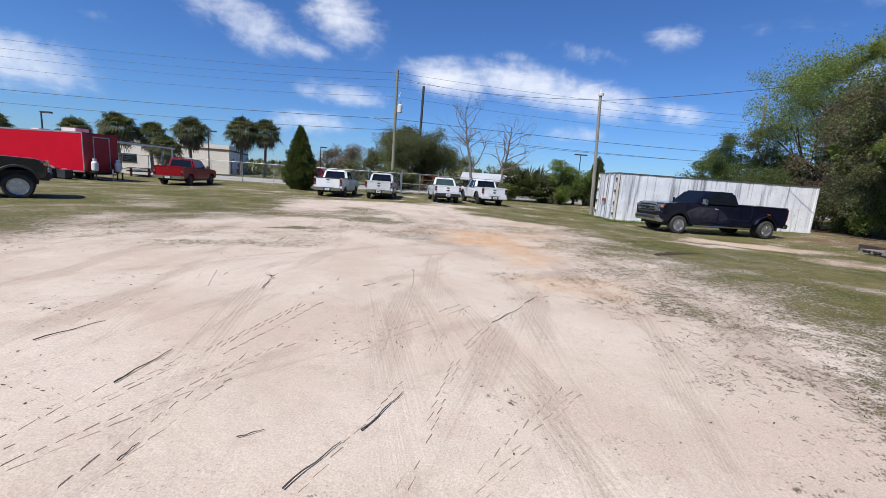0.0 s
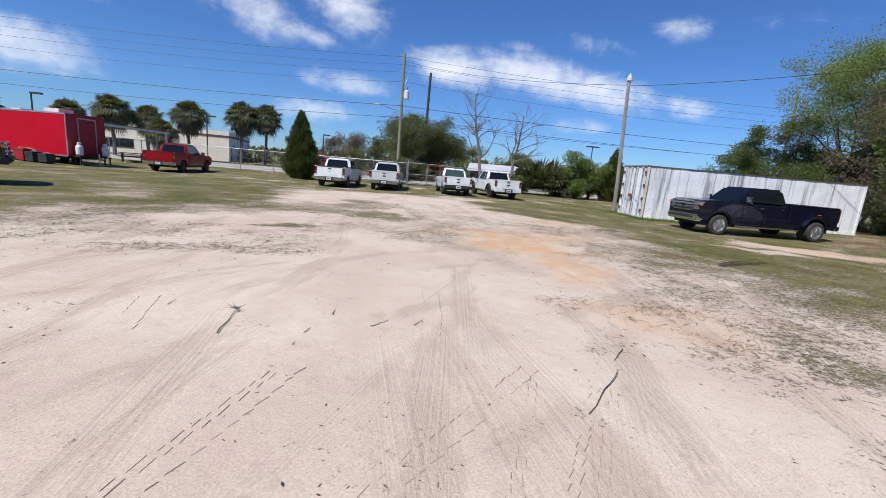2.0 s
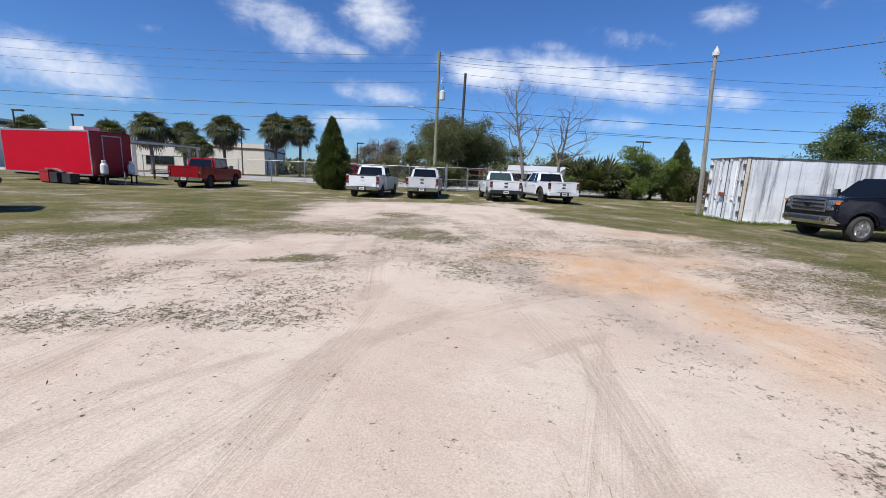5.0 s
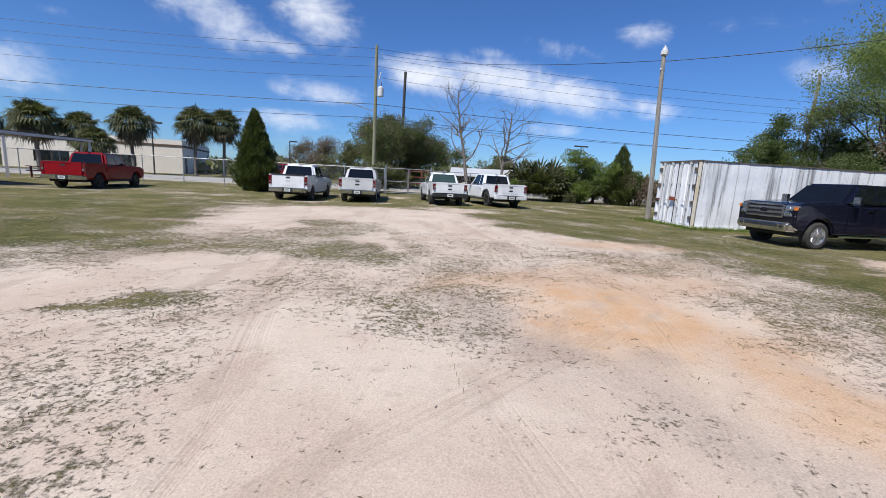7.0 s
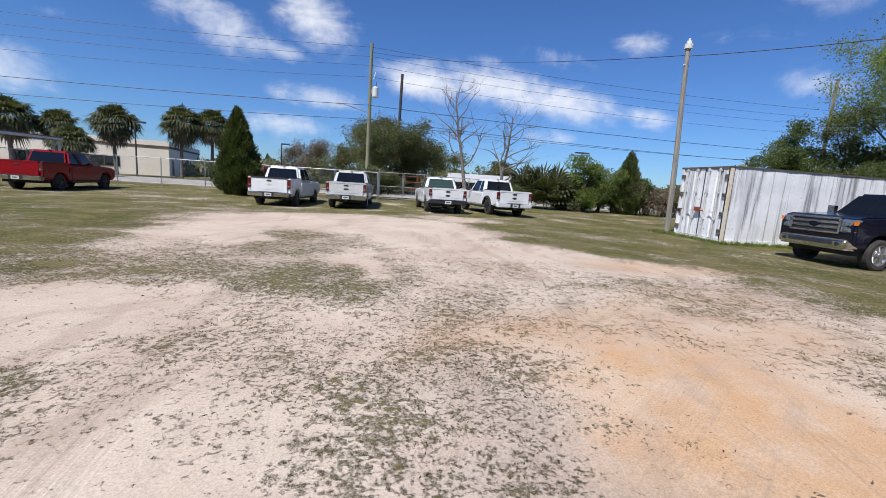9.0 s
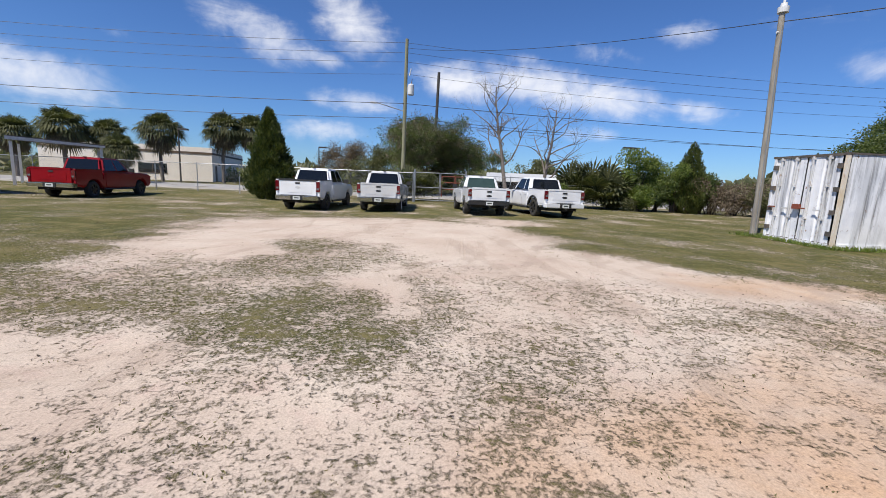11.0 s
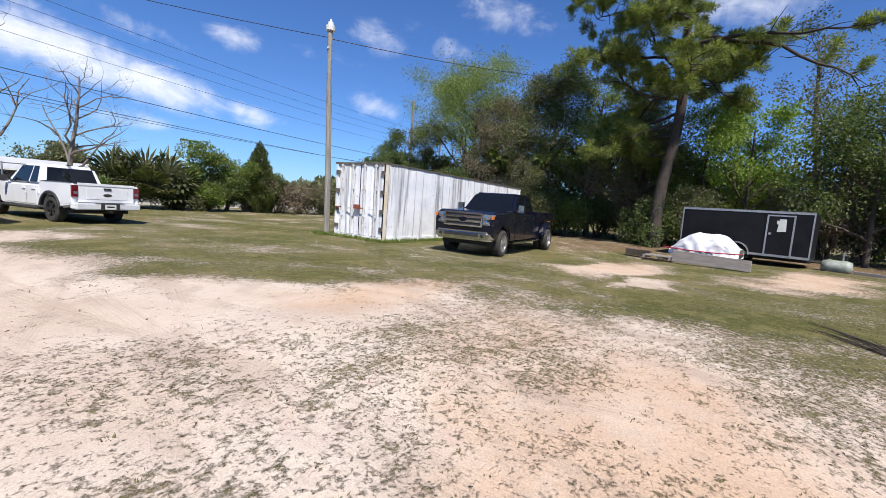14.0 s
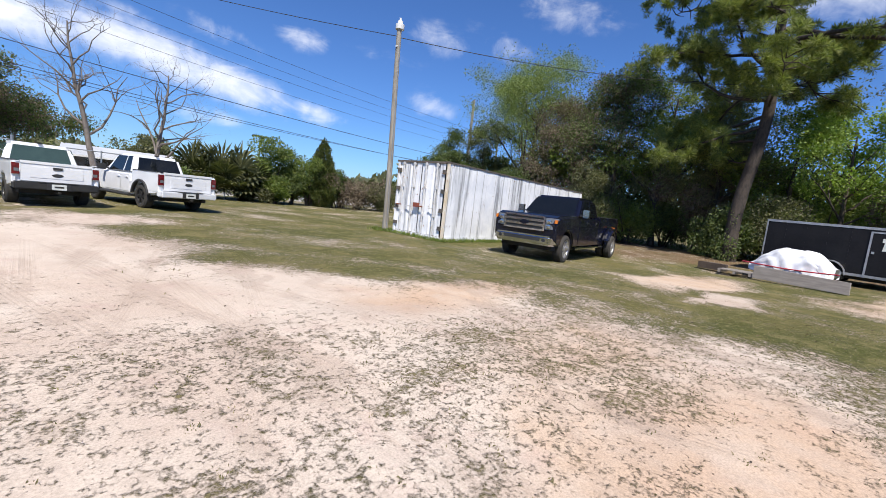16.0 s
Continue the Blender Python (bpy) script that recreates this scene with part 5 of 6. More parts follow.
tree("oak_tree", -11.3, 31.3, 8.2, 6.0, M_LEAFDARK, 52000, "wide dark oak with grey dry twigs", seed=27, size=1.3, leaf_len=0.19, leaf_w=0.05, limbs=20, first=0.10, up=0.15, second=M_TWIGBROWN)
tree("small_tree", -19.6, 36.0, 5.6, 3.0, M_TWIGBROWN, 4200, "thin brown tree with few leaves", seed=22, size=0.9, leaf_len=0.24, leaf_w=0.04)
tree("small_tree", -16.6, 35.0, 5.2, 2.6, M_LEAFGREY, 3500, "grey-green tree across the road", seed=23, size=0.9, leaf_len=0.24, leaf_w=0.06)
tree("small_tree", -24.6, 47.0, 5.4, 2.4, M_TWIGBROWN, 2500, "thin brown tree with few leaves", seed=24, size=0.9, leaf_len=0.24, leaf_w=0.04)
palmetto(-12.9, 16.2, 1.7, 31)
palmetto(-14.6, 16.6, 1.3, 32)
palmetto(-11.2, 16.6, 1.4, 33)
tree("bare_tree", -3.7, 24.8, 13.8, 5.2, M_TWIGBROWN, 0, "tall leafless tree with pale grey limbs", bark=M_BARKPALE, seed=41, levels=5, limbs=17, first=0.30, up=0.7, bend=0.3, r0=0.21)
tree("bare_tree", -0.6, 24.0, 12.2, 5.4, M_TWIGBROWN, 0, "spreading leafless tree with pale grey limbs", bark=M_BARKPALE, seed=44, levels=5, limbs=15, first=0.22, up=0.65, bend=0.32, r0=0.20)
palmetto(0.6, 14.9, 2.2, 34, "spiky green palmetto clump among shrubs")
palmetto(-0.7, 15.2, 2.0, 35, "spiky green palmetto clump among shrubs")
palmetto(1.9, 14.7, 1.8, 36, "spiky green palmetto clump among shrubs")
for x, y, H, R, mat, seed in ((3.2, 14.3, 4.3, 1.3, M_LEAFMID, 51), (4.4, 13.8, 3.9, 1.3, M_LEAFDARK, 52), (5.3, 13.5, 3.3, 1.3, M_LEAFMID, 53), (7.2, 13.4, 2.9, 1.1, M_LEAFDARK, 54), (7.6, 13.0, 2.4, 1.3, M_TWIGBROWN, 55), (9.4, 13.2, 2.0, 1.5, M_TWIGBROWN, 56), (1.6, 14.2, 1.7, 1.0, M_LEAFGREY, 57), (2.9, 13.4, 1.6, 0.9, M_LEAFMID, 58), (11.6, 12.6, 2.3, 1.5, M_LEAFGREY, 59), (-1.9, 14.6, 1.5, 0.8, M_LEAFLIGHT, 60), (-13.6, 14.8, 1.3, 0.8, M_LEAFMID, 61)):
    shrub(x, y, H, R, mat, 7000 if mat is not M_TWIGBROWN else 3600, "rough leafy shrub in front of the fence" if mat is not M_TWIGBROWN else "dry brown brush along the fence", seed, 0.14, 0.036, group="shrubs along the fence")
shrub(6.2, 13.3, 4.5, 1.15, M_CEDAR, 12000, "slim dark green cedar among shrubs", 62, 0.17, 0.03, cone=1.0, name="cedar_tree")

# the wood on the east side
tree("tree", 20.3, 5.4, 14.8, 7.0, M_LEAFLIGHT, 34000, "tall spreading tree in fresh light green leaf", seed=71, size=1.25, leaf_len=0.14, leaf_w=0.045, limbs=22, first=0.22, up=0.7, levels=3)
tree("tree", 16.2, 10.6, 7.4, 2.3, M_LEAFDARK, 7800, "small dark evergreen tree behind the container", seed=72, size=0.75, leaf_len=0.14, leaf_w=0.045, first=0.2)
tree("tree", 14.6, 8.9, 5.4, 2.0, M_LEAFDARK, 6300, "small dark evergreen tree behind the container", seed=73, size=0.7, leaf_len=0.14, leaf_w=0.045, first=0.15)
tree("tree", 18.4, 8.6, 8.6, 2.6, M_LEAFGREY, 7800, "grey-green tree behind the container", seed=74, size=0.8, leaf_len=0.14, leaf_w=0.045)
tree("tree", 17.6, -2.6, 11.8, 3.4, M_LEAFDARK, 13500, "tall dark green tree at the wood's edge", seed=75, size=0.95, leaf_len=0.14, leaf_w=0.045, limbs=14, first=0.18, up=0.7, second=M_TWIGBROWN)
tree("tree", 17.0, -5.4, 11.0, 3.0, M_LEAFMID, 11250, "tall green tree at the wood's edge", seed=76, size=0.9, leaf_len=0.14, leaf_w=0.045, limbs=11, first=0.2, up=0.7)
tree("tree", 18.4, 1.2, 10.2, 3.4, M_TWIGBROWN, 12000, "brown half-bare tree in the wood", seed=77, size=0.9, leaf_len=0.22, leaf_w=0.035, limbs=12, first=0.2, up=0.7, second=M_LEAFGREY)
tree("tree", 16.8, -8.2, 10.2, 3.0, M_LEAFGREY, 14250, "dark green tree behind the pine", seed=78, size=0.95, leaf_len=0.14, leaf_w=0.045, limbs=11, first=0.15, up=0.6)
tree("tree", 15.8, -13.4, 8.2, 2.9, M_LEAFBRIGHT, 6300, "young tree in bright green leaf", seed=79, size=0.7, leaf_len=0.15, leaf_w=0.05, limbs=12, first=0.3, up=0.45)
tree("tree", 17.6, -11.6, 9.0, 3.0, M_LEAFMID, 7800, "green tree in the wood behind the trailer", seed=80, size=0.85, leaf_len=0.14, leaf_w=0.045, first=0.2)
tree("bare_tree", 16.6, -16.6, 12.6, 2.6, M_LEAFGREY, 2400, "slim half-bare tree with thin pale limbs", bark=M_BARKPALE, seed=81, levels=4, limbs=12, first=0.25, up=1.1, leaf_len=0.16, leaf_w=0.04, size=0.5)
tree("bare_tree", 18.6, -18.6, 12.0, 2.8, M_LEAFGREY, 2400, "slim half-bare tree with thin pale limbs", bark=M_BARKPALE, seed=82, levels=4, limbs=12, first=0.25, up=1.1, leaf_len=0.16, leaf_w=0.04, size=0.5)
tree("tree", 13.8, -17.8, 7.6, 2.8, M_LEAFDARK, 12000, "dark vine-covered tree at the wood's edge", seed=83, size=1.0, leaf_len=0.14, leaf_w=0.045, limbs=12, first=0.08, up=0.4)
tree("tree", 13.0, -22.0, 8.6, 3.0, M_LEAFDARK, 12000, "dark vine-covered tree at the wood's edge", seed=84, size=1.0, leaf_len=0.14, leaf_w=0.045, limbs=12, first=0.1, up=0.5)
pine(13.3, -9.7, 16.5, "tall old pine with crooked limbs and needle tufts", 90)
shade = (M_LEAFDARK, M_LEAFGREY, M_LEAFMID, M_LEAFDARK, M_TWIGBROWN)
for k in range(17):
    yk = 8.0 - k * 1.75
    xk = 15.6 + 1.3 * math.sin(k * 1.7) + (0.8 if 5 < k < 10 else 0)
    shrub(xk, yk, 3.4 + 1.2 * math.sin(k * 2.3), 1.8, shade[k % 5], 9500, "dense shady undergrowth at the wood's edge", 100 + k, 0.12, 0.032, group="undergrowth of the wood")
for k in range(9):
    shrub(21.5 + 1.5 * math.sin(k * 2.1), 9.0 - k * 3.6, 6.5, 2.8, shade[k % 3], 4200, "dense shady thicket inside the wood", 130 + k, 0.3, 0.09, group="undergrowth of the wood")


def far_woods():
    rng = np.random.default_rng(5)
    n = 26000
    a = rng.uniform(-2.2, 2.6, n)
    r = rng.uniform(72, 115, n)
    lump = np.array([3.6 + 2.6 * noise.noise((math.cos(t) * 14, math.sin(t) * 14, 1)) + 1.3 * noise.noise((math.cos(t) * 60, math.sin(t) * 60, 3)) for t in a])
    lump *= np.where(a > 0.75, 1.7, np.where(a < 0.1, 0.62, 0.8))
    z = rng.uniform(0, 1, n) ** 0.7 * np.maximum(lump, 0.8) * r / 85
    keep = ~((a > -0.85) & (a < -0.50) & (r < 80))
    pts = np.stack([np.sin(a) * r - 11, np.cos(a) * r - 15, z], 1)[keep]
    v, f = blades(pts, np.zeros_like(pts) + (0, 0, 0.3), 1.5, 0.45, rng, 1.0)
    tagged(raw("far_woods", v, f, M_LEAFGREY), "hazy grey-green woods along the skyline", "woods", kind="stuff")


far_woods()


# ---- trailers and what stands round them ----
M_BLACKSKIN = plain("black trailer skin", (0.009, 0.009, 0.011), (0.015, 0.015, 0.017), 0.4, 0.0, 1.5, 0.05, 14.0)
M_BLACKSKIN.node_tree.nodes["Principled BSDF"].inputs["Specular IOR Level"].default_value = 0.15
M_ALU = plain("dull aluminium trim", (0.48, 0.48, 0.49), (0.36, 0.36, 0.37), 0.4, 0.7, 6.0)
M_TARP = plain("white tarp", (0.74, 0.75, 0.78), (0.66, 0.67, 0.71), 0.6, 0.0, 3.0, 0.25, 14.0)
M_STRAP = plain("red strap", (0.42, 0.03, 0.05), (0.32, 0.02, 0.04), 0.7)
M_BOARD = plain("grey weathered board", (0.29, 0.26, 0.235), (0.21, 0.185, 0.165), 0.9, 0.0, 2.0, 0.5, 30.0, stretch=(1, 8, 8))
M_BEAM = plain("dark old timber", (0.075, 0.055, 0.042), (0.045, 0.034, 0.027), 0.95, 0.0, 3.0, 0.5, 30.0)
M_SACK = plain("grey-green plastic sack", (0.20, 0.23, 0.19), (0.34, 0.36, 0.32), 0.55, 0.0, 5.0, 0.3)
M_PROPANE = plain("white gas bottle enamel", (0.70, 0.70, 0.69), (0.6, 0.6, 0.59), 0.4)
# red of the generator box; on the trailer's end it stands for shade
M_REDBOXSHADE = plain("red box enamel and shaded trailer end", (0.34, 0.015, 0.02), (0.26, 0.012, 0.018), 0.4)
M_DARKROOF = plain("dark shingle roof", (0.075, 0.065, 0.06), (0.05, 0.045, 0.042), 0.9, 0.0, 1.2, 0.4)
M_WHITEPOST = plain("white painted post", (0.70, 0.70, 0.69), (0.58, 0.58, 0.57), 0.6)
M_MAROON = plain("maroon painted bench", (0.10, 0.02, 0.03), (0.075, 0.016, 0.024), 0.6)


def cargo_trailer(m, L, W, z0, z1, skin, end, trim, label, door, wheels, vnose):
    """An enclosed trailer: its long side lies on local x with the near wall at y = 0; door: (x0, x1) on that side or None."""
    t = thing("cargo_trailer", m, label, "trailer")
    if vnose:
        out = [(0, 0), (L - 0.55, 0), (L, W / 2), (L - 0.55, W), (0, W)]
    else:
        out = [(0, 0), (L, 0), (L, W), (0, W)]
    bm = bmesh.new()
    lo, hi = ([bm.verts.new((x, y, z)) for x, y in out] for z in (z0, z1))
    bm.faces.new(lo[::-1]), bm.faces.new(hi)
    for i in range(len(out)):
        j = (i + 1) % len(out)
        bm.faces.new((lo[i], lo[j], hi[j], hi[i]))
    body = part("body", bm, skin, t, "", 0.03, 2)
    if end is not None:
        part("end_wall", box(L - 0.004, 0.06, z0 + 0.05, L + 0.012, W - 0.06, z1 - 0.05), end, t)
    side = L - (0.55 if vnose else 0)
    for y in (-0.012, W - 0.02):
        part("top_trim", box(-0.01, y, z1 - 0.07, side, y + 0.032, z1 + 0.015), trim, t, "", 0.01)
        part("bottom_trim", box(-0.01, y, z0 - 0.03, side, y + 0.032, z0 + 0.06), trim, t, "", 0.01)
    for x in (-0.015, side - 0.03):
        part("corner_trim", box(x, -0.014, z0, x + 0.045, 0.03, z1), trim, t, "", 0.012)
    for k in range(int(side / 0.61) if door else 0):
        x = 0.6 + k * 0.61
        if x < side - 0.1 and not (door and door[0] - 0.05 < x < door[1] + 0.05):
            part("panel_seam", box(x - 0.012, -0.004, z0 + 0.06, x + 0.012, 0.004, z1 - 0.07), skin, body)
    if door:
        d = part("side_door", box(door[0], -0.018, z0 + 0.07, door[1], 0.01, z1 - 0.17), skin, t, "", 0.006)
        for a, b, c, e in ((door[0] - 0.04, z0 + 0.03, door[0] + 0.015, z1 - 0.13), (door[1] - 0.015, z0 + 0.03, door[1] + 0.04, z1 - 0.13)):
            part("door_frame", box(a, -0.03, b, c, 0.0, e), trim, d, "", 0.006)
        part("door_frame", box(door[0], -0.03, z1 - 0.18, door[1], 0.0, z1 - 0.13), trim, d, "", 0.006)
        part("latch", box(door[0] + 0.06, -0.05, (z0 + z1) / 2 - 0.04, door[0] + 0.13, -0.015, (z0 + z1) / 2 + 0.04), trim, d, "", 0.01)
    r = 0.33
    for x in wheels:
        for y, s in ((-0.06, -1), (W + 0.06, 1)):
            wheel(t, x, y, r, 0.2, M_RIM, s).rotation_euler = (0, 0, radians(90))
    x0, x1 = wheels[0] - r - 0.1, wheels[-1] + r + 0.1
    n = 9
    arc = [(x0 + (x1 - x0) * (1 - math.cos(math.pi * i / n)) / 2, r + 0.02 + (r + 0.14) * math.sin(math.pi * i / n) * 0.95) for i in range(n + 1)]
    bm = bmesh.new()
    rows = [[bm.verts.new((x, y, z + dz)) for x, z in arc] for y, dz in ((-0.19, 0), (-0.19, 0.035), (0.02, 0.035), (0.02, 0))]
    for a, b in zip(rows, rows[1:] + rows[:1]):
        for i in range(n):
            bm.faces.new((a[i], a[i + 1], b[i + 1], b[i]))
    part("mudguard", bm, trim, t, "bright metal mudguard")
    part("wheel_well", box(x0 + 0.05, -0.006, z0 - 0.2, x1 - 0.05, 0.3, r * 2 + 0.06), M_UNDER, t)
    part("chassis", box(0.1, 0.35, z0 - 0.16, side, W - 0.35, z0), M_UNDER, t)
    bm = bmesh.new()
    for y in (0.35, W - 0.35):
        rod((side - 0.2, y, z0 - 0.08), (L + 1.15, W / 2, z0 - 0.1), 0.045, sides=6, bm=bm)
    part("drawbar", bm, M_UNDER, t)
    part("jack", rod((L + 0.85, W / 2, 0.0), (L + 0.85, W / 2, 0.75), 0.035, sides=8), trim, t)
    part("jack_crank", rod((L + 0.85, W / 2, 0.72), (L + 1.05, W / 2 - 0.12, 0.78), 0.012, sides=6), trim, t)
    return t


zt = height(9.5, -13)
cargo_trailer(pose(10.0, -11.0, zt, 0, 0, -104.4), 4.28, 1.9, 0.40, 2.08, M_BLACKSKIN, None, M_ALU, "black enclosed cargo trailer with aluminium trim", (2.95, 3.72), (2.05,), False)
poster = thing("paper_notice", pose(10.0, -11.0, zt, 0, 0, -104.4), "torn white paper notice stuck on the trailer door", "notice")
part("sheet", hexa([(3.25, -0.034, 1.32), (3.52, -0.034, 1.34), (3.52, -0.03, 1.34), (3.25, -0.03, 1.32)], [(3.30, -0.034, 1.80), (3.50, -0.034, 1.80), (3.50, -0.03, 1.80), (3.30, -0.03, 1.80)]), M_PLATE, poster)
part("tear", box(3.22, -0.032, 1.60, 3.30, -0.029, 1.74), M_PLATE, poster)
# end wall and door get a darker red, the end's shade put into colour
red = cargo_trailer(pose(-38.9, 6.1, -0.05, 0, 0, -14.6), 7.0, 2.4, 0.52, 3.02, M_TRED, M_REDBOXSHADE, M_ALU, "long bright red enclosed cargo trailer on two axles", None, (3.6, 4.5), False)
part("end_door", box(7.012, 0.72, 0.75, 7.03, 1.75, 2.75), M_REDBOXSHADE, red, "end door, its red darkened for the shaded end", 0.01)
for y0, y1, za, zb in ((0.66, 0.72, 0.7, 2.8), (1.75, 1.81, 0.7, 2.8), (0.66, 1.81, 2.76, 2.82)):
    part("end_door_frame", box(7.014, y0, za, 7.05, y1, zb), M_ALU, red)
part("roof_vent", box(2.0, 0.8, 3.02, 2.7, 1.5, 3.16), M_WHITEPOST, red, "white roof vent", 0.04)
part("roof_air_unit", box(4.6, 0.7, 3.02, 5.7, 1.6, 3.30), M_WHITEPOST, red, "white roof air conditioner", 0.08, 2)


def local(m, x, y, z=0.0, turn=0.0):
    return m @ pose(x, y, z, 0, 0, turn)


RT = pose(-38.9, 6.1, 0.0, 0, 0, -14.6)
for y in (0.42, 0.44 + 1.6):
    g = thing("gas_bottle", local(RT, 7.35, y, 0.52), "white gas bottle at the red trailer's end", "gas bottle", "gas bottles")
    part("tank", lathe([(0.02, 0.10), (0.05, 0.16), (0.12, 0.19), (0.55, 0.19), (0.66, 0.13), (0.70, 0.06)], 18, "z"), M_PROPANE, g, smooth=False)
    part("collar", lathe([(0.70, 0.10), (0.82, 0.11), (0.83, 0.10)], 14, "z"), M_PROPANE, g)
    part("valve", rod((0, 0, 0.7), (0, 0, 0.79), 0.03, sides=8), M_GALV, g)
shelf = thing("bottle_rack", local(RT, 7.35, 1.2, 0.0), "dark steel rack on the trailer's drawbar", "rack")
part("tray", box(-0.25, -1.0, 0.46, 0.25, 1.05, 0.52), M_UNDER, shelf)
for x in (-0.2, 0.2):
    for y in (-0.9, 0.95):
        part("leg", box(x - 0.03, y - 0.03, 0, x + 0.03, y + 0.03, 0.47), M_UNDER, shelf)
for k, (x, y, w, h, mat, what) in enumerate(((4.75, -0.75, 0.7, 0.72, M_REDBOXSHADE, "red generator box beside the red trailer"), (5.7, -0.9, 0.55, 0.6, M_TRIM, "black tool box beside the red trailer"), (6.5, -0.8, 0.6, 0.55, M_TRIM, "black crate beside the red trailer"))):
    g = thing("tool_box", local(RT, x, y), what, "box")
    part("case", box(-w / 2, -0.25, 0.06, w / 2, 0.25, h), mat, g, "", 0.04, 2)
    part("lid", box(-w / 2 - 0.01, -0.26, h - 0.12, w / 2 + 0.01, 0.26, h - 0.08), M_TRIM, g)
    part("grip", rod((-w * 0.3, 0, h + 0.06), (w * 0.3, 0, h + 0.06), 0.02, sides=6), M_GALV, g)
    for s in (-1, 1):
        part("foot", box(s * w * 0.35 - 0.04, -0.2, 0, s * w * 0.35 + 0.04, 0.2, 0.07), M_UNDER, g)


def carport():
    t = thing("carport", pose(-36.6, 15.2, 0, 0, 0, 38), "open shelter with dark sloping roof and white posts", "shelter")
    part("roof", hexa([(-1.0, -2.2, 2.75), (3.6, -2.2, 2.6), (3.6, 3.0, 2.65), (-1.0, 3.0, 2.85)], [(-1.0, -2.2, 2.95), (3.6, -2.2, 2.75), (3.6, 3.0, 2.9), (-1.0, 3.0, 3.1)]), M_DARKROOF, t)
    part("fascia", hexa([(-1.0, -2.26, 2.70), (3.6, -2.26, 2.56), (3.6, -2.2, 2.56), (-1.0, -2.2, 2.70)], [(-1.0, -2.26, 2.90), (3.6, -2.26, 2.68), (3.6, -2.2, 2.68), (-1.0, -2.2, 2.90)]), M_ALU, t)
    for x, y in ((-0.8, -2.0), (3.4, -2.0), (-0.8, 2.8), (3.4, 2.8)):
        part("post", box(x - 0.07, y - 0.07, -0.05, x + 0.07, y + 0.07, 2.62), M_WHITEPOST, t, "", 0.01)
    b = thing("picnic_bench", pose(-34.6, 14.2, 0, 0, 0, 38), "maroon picnic bench under the shelter", "bench")
    part("tabletop", box(-0.9, -0.4, 0.70, 0.9, 0.4, 0.75), M_MAROON, b, "", 0.01)
    for y in (-0.75, 0.75):
        part("seat", box(-0.9, y - 0.14, 0.42, 0.9, y + 0.14, 0.46), M_MAROON, b, "", 0.01)
    for x in (-0.65, 0.65):
        part("trestle", box(x - 0.04, -0.8, 0.36, x + 0.04, 0.8, 0.42), M_MAROON, b)
        part("leg", box(x - 0.05, -0.35, 0, x + 0.05, -0.25, 0.7), M_MAROON, b)
        part("leg", box(x - 0.05, 0.25, 0, x + 0.05, 0.35, 0.7), M_MAROON, b)


carport()


def canopy_roof(x, y, turn, L, D, z, label):
    t = thing("flat_canopy", pose(x, y, 0, 0, 0, turn), label, "building")
    part("deck", box(0, 0, z, L, D, z + 0.9), M_METALROOF, t, "", 0.03)
    part("stripe", box(L * 0.6, -0.02, z + 0.2, L + 0.02, D, z + 0.6), M_DARKROOF, t)
    part("shop", box(1, D * 0.5, 0, L - 1, D + 4, z - 0.3), M_BEIGE, t)
    for px in (1.0, L - 1.0):
        part("column", box(px - 0.25, 0.8, -0.05, px + 0.25, 1.3, z), M_WHITEPOST, t)


canopy_roof(-78, 22, 10, 15, 8, 4.6, "far white flat canopy beside the road")


def shed():
    t = thing("white_roofed_building", pose(-2.6, 42.0, 0, 0, 0, -12), "low brick building with a white metal roof", "building")
    L, D, H = 10.4, 8.0, 1.85
    part("wall", box(0, 0, -0.1, L, D, H), M_BEAM, t, "dark brick wall")
    bm = prism([(-0.5, H), (D + 0.5, H), (D / 2, H + 1.15)], -0.5, L + 0.5)
    part("roof", bm, M_METALROOF, t, "white metal roof")
    part("eave", box(-0.5, -0.56, H - 0.1, L + 0.5, -0.5, H + 0.06), M_WHITEPOST, t)
    for x in (1.5, 4.2, 7.2):
        w = part("window", box(x, -0.03, 0.9, x + 1.3, 0.04, 1.8), M_GLASS, t)
        part("frame", box(x - 0.06, -0.05, 0.84, x + 1.36, -0.01, 0.9), M_WHITEPOST, w)
        part("frame", box(x - 0.06, -0.05, 1.8, x + 1.36, -0.01, 1.86), M_WHITEPOST, w)


shed()
tree("tree", 6.4, 48.5, 5.4, 2.8, M_LEAFGREY, 4500, "rounded grey-green tree behind the white roof", seed=151, size=1.0, leaf_len=0.3, leaf_w=0.1, first=0.15)
pickup(pose(-24.0, 28.0, 0.0, 0, 0, -88), "red pickup on the road behind the cedar", M_RED, M_RIM, M_GLASS, W=1.95)
pickup(pose(-27.6, -11.05, -0.02, 0, 0, -52), "lifted black off-road pickup with bulging flares", M_BLACKPAINT, M_RIM, M_GLASS, W=1.9, wb=3.5, lift=0.16, tyre=0.42, flares=True, hood=1.22, belt=1.24, roof=1.85, bumper=M_TRIM, front_bumper=M_TRIM, front=0.75)
frame_red = thing("pipe_frame", pose(-9.6, 24.8, 0), "rusty red pipe rack beyond the gate", "rack")
for x in (0, 1.2, 2.4):
    part("upright", rod((x, 0, 0), (x, 0, 1.9), 0.05, sides=8), M_RUSTRED, frame_red)
for z in (0.7, 1.3, 1.85):
    part("crossbar", rod((0, 0, z), (2.4, 0, z), 0.04, sides=8), M_RUSTRED, frame_red)


